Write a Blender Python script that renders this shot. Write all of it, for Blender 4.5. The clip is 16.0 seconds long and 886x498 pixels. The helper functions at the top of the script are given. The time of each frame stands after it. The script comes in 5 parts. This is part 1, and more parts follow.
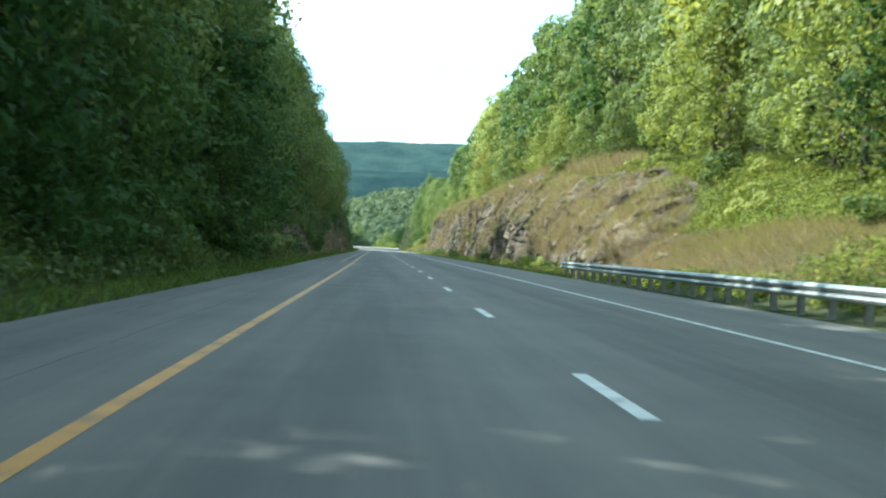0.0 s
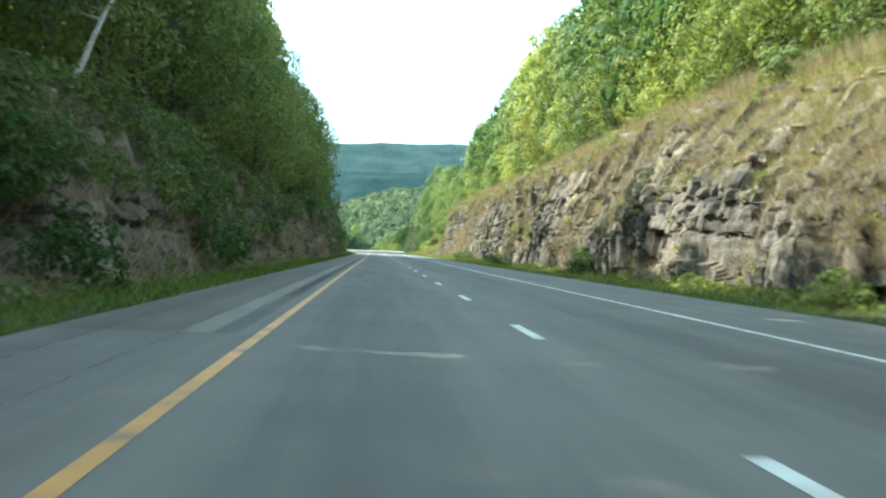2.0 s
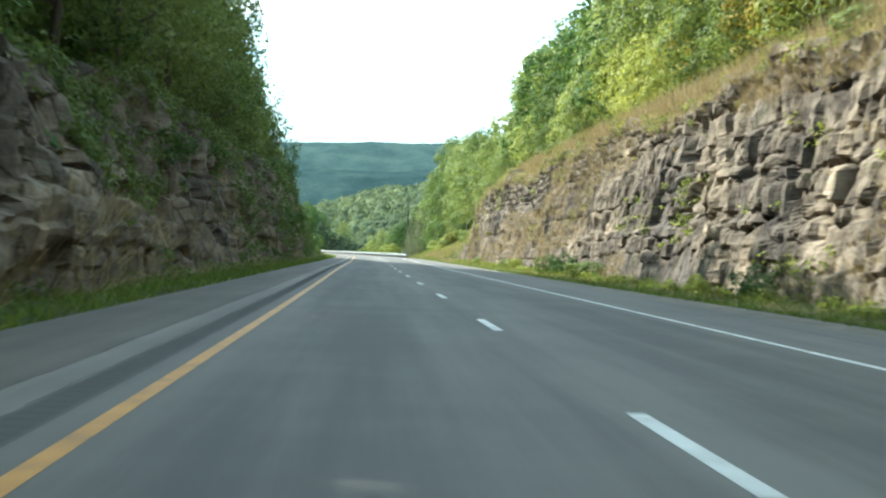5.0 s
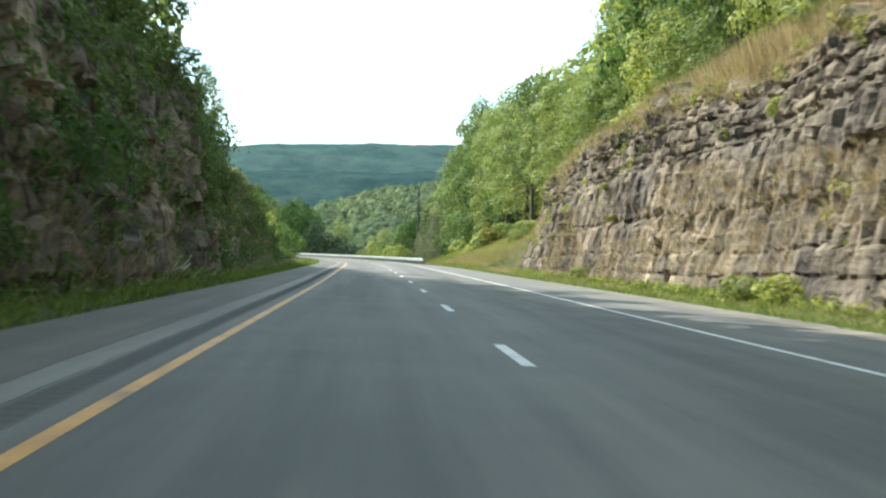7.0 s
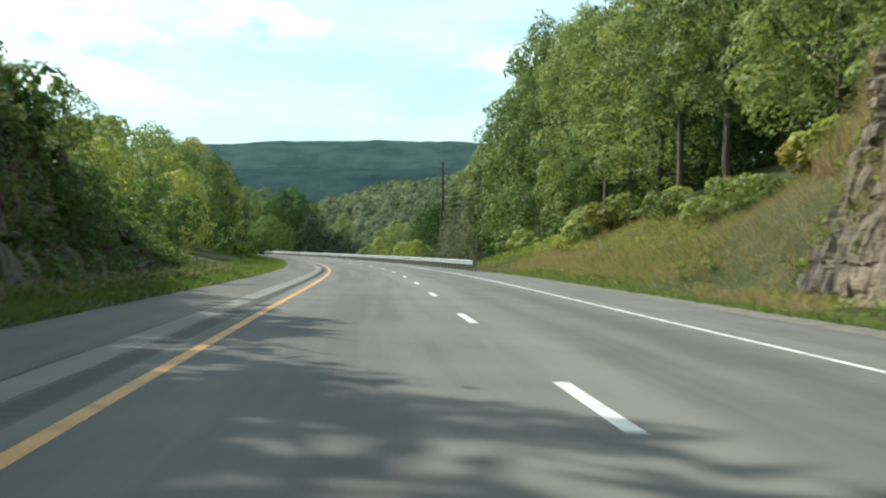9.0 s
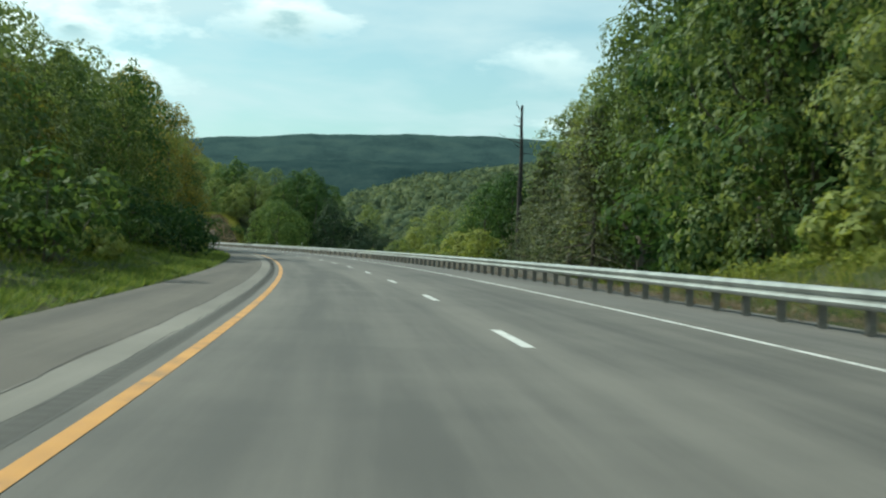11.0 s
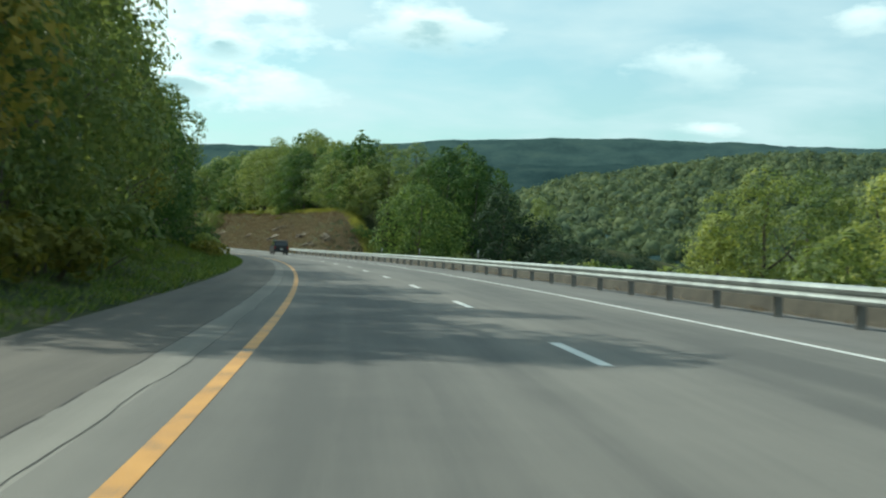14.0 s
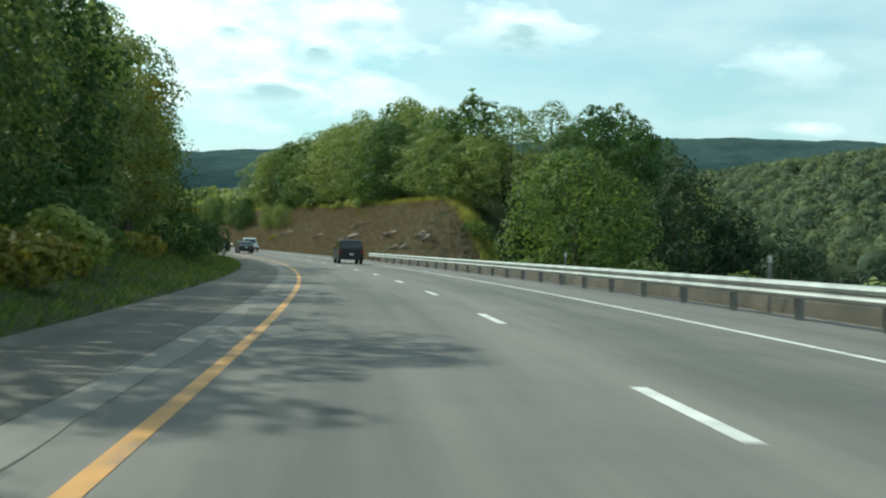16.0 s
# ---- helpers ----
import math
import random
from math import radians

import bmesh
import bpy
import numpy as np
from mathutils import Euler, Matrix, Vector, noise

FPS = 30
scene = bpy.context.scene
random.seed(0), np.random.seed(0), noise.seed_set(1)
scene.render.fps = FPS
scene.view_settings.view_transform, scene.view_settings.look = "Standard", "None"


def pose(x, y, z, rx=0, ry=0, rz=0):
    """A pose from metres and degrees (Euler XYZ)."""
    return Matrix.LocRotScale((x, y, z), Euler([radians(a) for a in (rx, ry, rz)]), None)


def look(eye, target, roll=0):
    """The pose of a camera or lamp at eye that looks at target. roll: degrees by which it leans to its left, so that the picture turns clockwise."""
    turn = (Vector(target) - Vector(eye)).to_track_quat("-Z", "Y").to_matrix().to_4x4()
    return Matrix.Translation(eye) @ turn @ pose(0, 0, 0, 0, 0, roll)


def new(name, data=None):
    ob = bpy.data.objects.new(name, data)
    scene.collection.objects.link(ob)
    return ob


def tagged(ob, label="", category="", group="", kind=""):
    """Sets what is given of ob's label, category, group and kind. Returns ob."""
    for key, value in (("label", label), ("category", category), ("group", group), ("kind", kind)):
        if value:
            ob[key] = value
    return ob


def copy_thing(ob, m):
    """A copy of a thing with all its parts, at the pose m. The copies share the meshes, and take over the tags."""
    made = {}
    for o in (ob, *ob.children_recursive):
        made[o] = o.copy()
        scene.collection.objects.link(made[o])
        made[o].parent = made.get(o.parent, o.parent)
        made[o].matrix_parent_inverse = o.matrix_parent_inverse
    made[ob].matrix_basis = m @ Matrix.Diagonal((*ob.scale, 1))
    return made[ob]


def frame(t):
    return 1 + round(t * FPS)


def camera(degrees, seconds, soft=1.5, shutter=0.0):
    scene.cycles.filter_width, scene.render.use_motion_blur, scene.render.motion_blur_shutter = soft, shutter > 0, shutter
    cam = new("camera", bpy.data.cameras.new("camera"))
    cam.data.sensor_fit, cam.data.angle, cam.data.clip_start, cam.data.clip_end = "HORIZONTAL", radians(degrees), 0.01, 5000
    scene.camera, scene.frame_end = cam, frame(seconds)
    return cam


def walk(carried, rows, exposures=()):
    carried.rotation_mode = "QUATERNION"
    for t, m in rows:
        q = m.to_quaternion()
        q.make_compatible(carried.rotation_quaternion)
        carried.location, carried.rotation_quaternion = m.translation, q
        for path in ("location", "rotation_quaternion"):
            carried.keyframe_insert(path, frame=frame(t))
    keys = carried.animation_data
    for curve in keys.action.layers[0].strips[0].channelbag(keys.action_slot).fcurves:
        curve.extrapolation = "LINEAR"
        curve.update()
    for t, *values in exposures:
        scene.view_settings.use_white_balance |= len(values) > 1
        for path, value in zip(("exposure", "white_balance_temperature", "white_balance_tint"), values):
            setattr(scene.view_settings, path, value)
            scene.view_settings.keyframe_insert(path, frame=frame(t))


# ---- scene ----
cam = camera(39.58, 16.0, soft=2.2, shutter=0.2)
EYE_HEIGHT = 1.107
# seconds, x, y, heading to the left, tilt up, lean to the left (degrees)
ROWS = [
    (0.0, -1.89, 2.85, -2.93, 0.01, 2.51),
    (0.5, -1.86, 18.31, -2.92, -0.05, 2.55),
    (1.0, -1.98, 35.36, -2.90, -0.01, 2.67),
    (1.5, -2.07, 52.15, -2.97, 0.10, 1.60),
    (2.0, -2.12, 68.38, -2.93, 0.11, 1.73),
    (2.5, -2.12, 84.82, -2.97, 0.10, 1.75),
    (3.0, -2.16, 101.10, -3.00, 0.08, 1.87),
    (3.5, -2.20, 115.67, -3.04, 0.11, 1.96),
    (4.0, -2.22, 130.99, -3.14, 0.13, 1.90),
    (4.5, -2.23, 147.41, -3.25, 0.14, 1.91),
    (5.0, -2.19, 164.00, -3.35, 0.19, 1.94),
    (5.5, -2.15, 180.63, -3.40, 0.24, 1.97),
    (6.0, -2.14, 197.21, -3.36, 0.29, 2.00),
    (6.5, -2.20, 213.62, -3.29, 0.31, 2.01),
    (7.0, -2.23, 230.24, -3.32, 0.33, 1.80),
    (7.5, -2.21, 246.77, -3.29, 0.29, 1.53),
    (8.0, -2.22, 262.94, -3.25, 0.28, 1.46),
    (8.5, -2.26, 279.56, -3.26, 0.26, 1.51),
    (9.0, -2.40, 296.02, -3.04, 0.24, 1.59),
    (9.5, -2.62, 312.73, -3.14, 0.18, 1.77),
    (10.0, -2.80, 329.53, -3.36, 0.11, 1.99),
    (10.5, -3.01, 346.22, -2.91, 0.05, 2.18),
    (11.0, -3.42, 362.64, -1.72, 0.02, 2.26),
    (11.5, -4.39, 378.75, -0.41, 0.03, 2.48),
    (12.0, -5.76, 395.29, 0.94, 0.01, 2.60),
    (12.5, -7.38, 412.20, 1.82, -0.01, 2.47),
    (13.0, -9.22, 428.58, 2.79, 0.04, 2.28),
    (13.5, -11.21, 444.71, 3.88, -0.01, 1.68),
    (14.0, -13.60, 461.25, 4.92, 0.12, 1.75),
    (14.5, -16.27, 477.43, 5.98, 0.07, 1.88),
    (15.0, -19.12, 493.48, 7.08, 0.07, 1.60),
    (15.5, -22.42, 510.23, 8.20, 0.20, 2.06),
    (16.0, -25.93, 525.84, 9.29, 0.17, 1.49),
]


def aim(x, y, turn, tilt, lean):
    a, b = radians(turn), radians(tilt)
    eye = Vector((x, y, EYE_HEIGHT))
    return look(eye, eye + Vector((-math.sin(a) * math.cos(b), math.cos(a) * math.cos(b), math.sin(b))), lean)


EXPOSURES = [(0.0, 1.40, 5500, -4), (1.0, 1.52, 5520, -4), (2.5, 1.72, 5650, -3), (4.0, 1.66, 5750, -1), (7.0, 1.32, 6050, 4), (8.5, 0.82, 6150, 4), (10.5, 0.1, 6050, -6), (12.0, 0.06, 6050, -6), (13.5, 0.06, 6000, -6), (14.5, 0.18, 6000, -6), (16.0, 0.15, 6000, -6)]
walk(cam, [(t, aim(*row)) for t, *row in ROWS], EXPOSURES)

# ---- world and sun ----
SUN_LEFT, SUN_UP = 64.0, 42.0  # degrees to the left of +y, and above the horizon
world = bpy.data.worlds.new("sky")
scene.world = world
world.use_nodes = True


def node(tree, kind, **values):
    n = tree.nodes.new(kind)
    for key, value in values.items():
        n.inputs[key.replace("_", " ")].default_value = value
    return n


CLOUDS = [
    (22.0, 10.2, 10.0, 4.2, 0.1, 0.95), (13.0, 7.2, 3.2, 1.0, 0.1, 0.6), (13.6, 10.9, 3.0, 0.6, 0.1, 0.8),
    (6.3, 10.2, 3.2, 1.15, 0.9, 0.95), (-6.3, 8.8, 2.7, 0.9, 0.5, 0.7), (-13.8, 10.8, 1.6, 0.8, 0.4, 0.9),
    (15.5, 9.2, 1.5, 0.75, 1.6, 0.9), (17.6, 7.3, 2.4, 0.7, 1.5, 0.8), (19.3, 9.9, 1.1, 0.5, 1.5, 0.7), (-7.0, 5.9, 1.7, 0.35, 0.1, 0.8),
]


def build_sky():
    t = world.node_tree
    t.nodes.clear()
    sky = t.nodes.new("ShaderNodeTexSky")
    sky.sky_type, sky.sun_disc = "NISHITA", False
    sky.sun_elevation, sky.sun_rotation = radians(SUN_UP), radians(-SUN_LEFT)
    sky.air_density, sky.dust_density = 1.0, 1.5
    coord = t.nodes.new("ShaderNodeTexCoord")
    split = t.nodes.new("ShaderNodeSeparateXYZ")
    t.links.new(coord.outputs["Generated"], split.inputs[0])
    up = t.nodes.new("ShaderNodeMath")
    up.operation = "MAXIMUM"
    up.inputs[1].default_value = 0.0
    t.links.new(split.outputs["Z"], up.inputs[0])
    low = t.nodes.new("ShaderNodeMath")
    low.operation = "ADD"
    low.inputs[1].default_value = 0.16
    t.links.new(up.outputs[0], low.inputs[0])
    flat = t.nodes.new("ShaderNodeVectorMath")
    flat.operation = "DIVIDE"
    t.links.new(coord.outputs["Generated"], flat.inputs[0])
    both = t.nodes.new("ShaderNodeCombineXYZ")
    for axis in range(3):
        t.links.new(low.outputs[0], both.inputs[axis])
    t.links.new(both.outputs[0], flat.inputs[1])
    clouds = node(t, "ShaderNodeTexNoise", Scale=2.3, Detail=10.0, Roughness=0.52, Distortion=0.25)
    t.links.new(flat.outputs[0], clouds.inputs["Vector"])
    veil = node(t, "ShaderNodeTexNoise", Scale=0.6, Detail=5.0, Roughness=0.6)
    t.links.new(flat.outputs[0], veil.inputs["Vector"])
    total = t.nodes.new("ShaderNodeMath")
    total.operation = "MULTIPLY_ADD"
    total.inputs[1].default_value = 0.55
    t.links.new(veil.outputs["Fac"], total.inputs[0])
    t.links.new(clouds.outputs["Fac"], total.inputs[2])
    ramp = t.nodes.new("ShaderNodeValToRGB")
    ramp.color_ramp.elements[0].position, ramp.color_ramp.elements[0].color = 0.60, (0.30, 0.30, 0.30, 1)
    ramp.color_ramp.elements[1].position, ramp.color_ramp.elements[1].color = 0.92, (0.80, 0.80, 0.80, 1)
    t.links.new(total.outputs[0], ramp.inputs[0])
    mix = t.nodes.new("ShaderNodeMixRGB")
    mix.inputs[2].default_value = (5.5, 6.4, 6.6, 1)
    t.links.new(ramp.outputs[0], mix.inputs[0])
    cast = t.nodes.new("ShaderNodeMixRGB")
    cast.blend_type = "MULTIPLY"
    cast.inputs[0].default_value = 1.0
    cast.inputs[2].default_value = (0.80, 1.04, 0.97, 1)
    t.links.new(sky.outputs[0], cast.inputs[1])
    t.links.new(cast.outputs[0], mix.inputs[1])
    # heaped clouds: heading to the left and height over the horizon, half width, half height (degrees), greyness
    def calc(kind, a, b=0.0, c=0.0):
        n = t.nodes.new("ShaderNodeMath")
        n.operation = kind
        for k, v in enumerate((a, b, c)):
            if isinstance(v, (int, float)):
                n.inputs[k].default_value = v
            else:
                t.links.new(v, n.inputs[k])
        return n.outputs[0]

    left = calc("MULTIPLY", calc("ARCTAN2", calc("MULTIPLY", split.outputs["X"], -1.0), split.outputs["Y"]), 57.3)
    high = calc("MULTIPLY", calc("ARCSINE", split.outputs["Z"]), 57.3)
    ragged = node(t, "ShaderNodeTexNoise", Scale=22.0, Detail=7.0, Roughness=0.58)
    stretch = t.nodes.new("ShaderNodeMapping")
    stretch.inputs["Scale"].default_value = (1.0, 1.0, 2.4)
    t.links.new(coord.outputs["Generated"], stretch.inputs[0])
    t.links.new(stretch.outputs[0], ragged.inputs["Vector"])
    rough = calc("MULTIPLY_ADD", ragged.outputs["Fac"], 2.6, -1.3)
    last = mix.outputs[0]
    for az, el, wide, tall, grey, thick in CLOUDS:
        dx = calc("MULTIPLY", calc("ADD", left, -az), 1 / wide)
        dy = calc("MULTIPLY", calc("ADD", high, -el), 1 / tall)
        away = calc("SQRT", calc("ADD", calc("MULTIPLY", dx, dx), calc("MULTIPLY", dy, dy)))
        core = calc("SUBTRACT", 1.15, calc("ADD", away, rough))
        body = calc("MULTIPLY", calc("SMOOTH_MIN", calc("MAXIMUM", core, 0.0), 1.0, 0.3), thick)
        under = calc("MULTIPLY", calc("MINIMUM", calc("MAXIMUM", calc("MULTIPLY_ADD", core, 1.0, calc("MULTIPLY_ADD", dy, -0.9, -0.30)), 0.0), 1.0), grey)
        tone = t.nodes.new("ShaderNodeMixRGB")
        tone.inputs[1].default_value = (8.8, 9.3, 9.0, 1)
        tone.inputs[2].default_value = (3.3, 4.7, 5.0, 1)
        t.links.new(under, tone.inputs[0])
        full = t.nodes.new("ShaderNodeMixRGB")
        t.links.new(body, full.inputs[0])
        t.links.new(last, full.inputs[1])
        t.links.new(tone.outputs[0], full.inputs[2])
        last = full.outputs[0]
    back = node(t, "ShaderNodeBackground", Strength=0.13)
    t.links.new(last, back.inputs["Color"])
    out = t.nodes.new("ShaderNodeOutputWorld")
    t.links.new(back.outputs[0], out.inputs[0])


build_sky()
sun = new("sun", bpy.data.lights.new("sun", "SUN"))
sun.data.energy, sun.data.angle, sun.data.color = 4.9, radians(0.53), (1.0, 0.915, 0.79)
SUN_WAY = Vector((-math.sin(radians(SUN_LEFT)) * math.cos(radians(SUN_UP)), math.cos(radians(SUN_LEFT)) * math.cos(radians(SUN_UP)), math.sin(radians(SUN_UP))))
sun.matrix_world = look(SUN_WAY * 300, (0, 0, 0))


# ---- materials ----
def material(name, colors, scale=4.0, rough=0.85, bump=0.3, fine=30.0, metal=0.0, space="Object", stretch=(1, 1, 1), bump_far=0.05, coarse=0.0):
    """A surface whose colour wanders between colors at two scales, with fine relief."""
    m = bpy.data.materials.new(name)
    m.use_nodes = True
    t = m.node_tree
    b = t.nodes["Principled BSDF"]
    b.inputs["Roughness"].default_value, b.inputs["Metallic"].default_value = rough, metal
    coord = t.nodes.new("ShaderNodeTexCoord")
    mapping = t.nodes.new("ShaderNodeMapping")
    mapping.inputs["Scale"].default_value = stretch
    t.links.new(coord.outputs[space], mapping.inputs[0])
    big = node(t, "ShaderNodeTexNoise", Scale=scale, Detail=6.0, Roughness=0.6)
    small = node(t, "ShaderNodeTexNoise", Scale=fine, Detail=4.0, Roughness=0.65)
    for n in (big, small):
        t.links.new(mapping.outputs[0], n.inputs["Vector"])
    mix = t.nodes.new("ShaderNodeMath")
    mix.operation = "MULTIPLY_ADD"
    mix.inputs[1].default_value = 0.45
    t.links.new(small.outputs["Fac"], mix.inputs[0])
    t.links.new(big.outputs["Fac"], mix.inputs[2])
    ramp = t.nodes.new("ShaderNodeValToRGB")
    els = ramp.color_ramp.elements
    while len(els) < len(colors):
        els.new(0.5)
    for i, c in enumerate(colors):
        els[i].position = 0.52 + 0.42 * i / max(1, len(colors) - 1)
        els[i].color = (*c, 1)
    t.links.new(mix.outputs[0], ramp.inputs[0])
    t.links.new(ramp.outputs[0], b.inputs["Base Color"])
    bn = node(t, "ShaderNodeBump", Strength=bump, Distance=bump_far)
    t.links.new(mix.outputs[0], bn.inputs["Height"])
    t.links.new(bn.outputs[0], b.inputs["Normal"])
    return m


def plain(name, color, rough=0.5, metal=0.0, coat=0.0):
    m = bpy.data.materials.new(name)
    m.use_nodes = True
    b = m.node_tree.nodes["Principled BSDF"]
    b.inputs["Base Color"].default_value = (*color, 1)
    b.inputs["Roughness"].default_value, b.inputs["Metallic"].default_value, b.inputs["Coat Weight"].default_value = rough, metal, coat
    return m


def foliage(name, dark, mid, light, through_leaf=0.37, tint=0.5, gloss=0.09):
    """Leaves: each leaf and each plant a little different, and some light passes through."""
    m = bpy.data.materials.new(name)
    m.use_nodes = True
    t = m.node_tree
    b = t.nodes["Principled BSDF"]
    b.inputs["Roughness"].default_value = 0.6
    b.inputs["Specular IOR Level"].default_value = gloss
    geo = t.nodes.new("ShaderNodeNewGeometry")
    info = t.nodes.new("ShaderNodeObjectInfo")
    add = t.nodes.new("ShaderNodeMath")
    add.operation = "MULTIPLY"
    add.inputs[1].default_value = 1.0 - tint
    t.links.new(geo.outputs["Random Per Island"], add.inputs[0])
    tot = t.nodes.new("ShaderNodeMath")
    tot.operation = "MULTIPLY_ADD"
    tot.inputs[1].default_value = tint
    t.links.new(info.outputs["Random"], tot.inputs[0])
    t.links.new(add.outputs[0], tot.inputs[2])
    ramp = t.nodes.new("ShaderNodeValToRGB")
    els = ramp.color_ramp.elements
    els.new(0.5)
    for e, pos, c in zip(els, (0.1, 0.5, 0.95), (dark, mid, light)):
        e.position, e.color = pos, (*c, 1)
    t.links.new(tot.outputs[0], ramp.inputs[0])
    t.links.new(ramp.outputs[0], b.inputs["Base Color"])
    glow = t.nodes.new("ShaderNodeBsdfTranslucent")
    warm = t.nodes.new("ShaderNodeMixRGB")  # light through a leaf is yellower than light off it
    warm.blend_type = "MULTIPLY"
    warm.inputs[0].default_value = 1.0
    warm.inputs[2].default_value = (1.55, 1.5, 0.95, 1)
    t.links.new(ramp.outputs[0], warm.inputs[1])
    t.links.new(warm.outputs[0], glow.inputs["Color"])
    mix = t.nodes.new("ShaderNodeMixShader")
    mix.inputs[0].default_value = through_leaf
    t.links.new(b.outputs[0], mix.inputs[1])
    t.links.new(glow.outputs[0], mix.inputs[2])
    t.links.new(mix.outputs[0], t.nodes["Material Output"].inputs["Surface"])
    return m


def roughened(m, scale, depth):
    """Adds fine relief to a foliage surface seen from afar."""
    t = m.node_tree
    coord = t.nodes.new("ShaderNodeTexCoord")
    grain = node(t, "ShaderNodeTexNoise", Scale=scale, Detail=4.0, Roughness=0.7)
    t.links.new(coord.outputs["Object"], grain.inputs["Vector"])
    bn = node(t, "ShaderNodeBump", Strength=1.0, Distance=depth)
    t.links.new(grain.outputs["Fac"], bn.inputs["Height"])
    t.links.new(bn.outputs[0], t.nodes["Principled BSDF"].inputs["Normal"])
    return m


def mottled(m, scale):
    """Whole crowns of a distant wood differ: some darker, some yellower."""
    t = m.node_tree
    coord = t.nodes.new("ShaderNodeTexCoord")
    drift = node(t, "ShaderNodeTexNoise", Scale=scale, Detail=3.0, Roughness=0.6)
    t.links.new(coord.outputs["Object"], drift.inputs["Vector"])
    ramp = t.nodes.new("ShaderNodeValToRGB")
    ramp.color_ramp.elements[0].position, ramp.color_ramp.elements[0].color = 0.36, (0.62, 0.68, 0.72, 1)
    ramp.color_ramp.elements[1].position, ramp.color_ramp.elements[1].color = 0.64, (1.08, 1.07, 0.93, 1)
    t.links.new(drift.outputs["Fac"], ramp.inputs[0])
    mul = t.nodes.new("ShaderNodeMixRGB")
    mul.blend_type = "MULTIPLY"
    mul.inputs[0].default_value = 1.0
    b = t.nodes["Principled BSDF"]
    t.links.new(b.inputs["Base Color"].links[0].from_socket, mul.inputs[1])
    t.links.new(ramp.outputs[0], mul.inputs[2])
    t.links.new(mul.outputs[0], b.inputs["Base Color"])
    return m


def asphalt(name, base, worn, tracks=0.0):
    """Asphalt in road coordinates (u across, v along, metres): wheel paths, seams, aggregate."""
    m = bpy.data.materials.new(name)
    m.use_nodes = True
    t = m.node_tree
    b = t.nodes["Principled BSDF"]
    b.inputs["Roughness"].default_value = 0.82
    b.inputs["Specular IOR Level"].default_value = 0.35
    uv = t.nodes.new("ShaderNodeUVMap")
    long = t.nodes.new("ShaderNodeMapping")
    long.inputs["Scale"].default_value = (1.0, 0.035, 1.0)
    t.links.new(uv.outputs[0], long.inputs[0])
    streak = node(t, "ShaderNodeTexNoise", Scale=1.3, Detail=5.0, Roughness=0.6)
    t.links.new(long.outputs[0], streak.inputs["Vector"])
    blotch = node(t, "ShaderNodeTexNoise", Scale=0.35, Detail=6.0, Roughness=0.65)
    grain = node(t, "ShaderNodeTexNoise", Scale=55.0, Detail=3.0, Roughness=0.7)
    for n in (blotch, grain):
        t.links.new(uv.outputs[0], n.inputs["Vector"])
    s1 = t.nodes.new("ShaderNodeMath")
    s1.operation = "MULTIPLY_ADD"
    s1.inputs[1].default_value = 0.5
    t.links.new(blotch.outputs["Fac"], s1.inputs[0])
    t.links.new(streak.outputs["Fac"], s1.inputs[2])
    s2 = t.nodes.new("ShaderNodeMath")
    s2.operation = "MULTIPLY_ADD"
    s2.inputs[1].default_value = 0.35
    t.links.new(grain.outputs["Fac"], s2.inputs[0])
    t.links.new(s1.outputs[0], s2.inputs[2])
    last = s2
    if tracks:
        sep = t.nodes.new("ShaderNodeSeparateXYZ")
        t.links.new(uv.outputs[0], sep.inputs[0])
        wave = t.nodes.new("ShaderNodeMath")
        wave.operation = "COSINE"
        turn = t.nodes.new("ShaderNodeMath")
        turn.operation = "MULTIPLY_ADD"
        turn.inputs[1].default_value = 2 * math.pi / 4.4
        turn.inputs[2].default_value = math.pi
        t.links.new(sep.outputs["X"], turn.inputs[0])
        t.links.new(turn.outputs[0], wave.inputs[0])
        last = t.nodes.new("ShaderNodeMath")
        last.operation = "MULTIPLY_ADD"
        last.inputs[1].default_value = -tracks
        t.links.new(wave.outputs[0], last.inputs[0])
        t.links.new(s2.outputs[0], last.inputs[2])
    ramp = t.nodes.new("ShaderNodeValToRGB")
    ramp.color_ramp.elements[0].position, ramp.color_ramp.elements[0].color = 0.62, (*base, 1)
    ramp.color_ramp.elements[1].position, ramp.color_ramp.elements[1].color = 1.25, (*worn, 1)
    ramp.color_ramp.elements[1].position = 1.0
    shrink = t.nodes.new("ShaderNodeMath")
    shrink.operation = "MULTIPLY"
    shrink.inputs[1].default_value = 0.86
    t.links.new(last.outputs[0], shrink.inputs[0])
    t.links.new(shrink.outputs[0], ramp.inputs[0])
    t.links.new(ramp.outputs[0], b.inputs["Base Color"])
    bn = node(t, "ShaderNodeBump", Strength=0.35, Distance=0.006)
    t.links.new(grain.outputs["Fac"], bn.inputs["Height"])
    t.links.new(bn.outputs[0], b.inputs["Normal"])
    return m


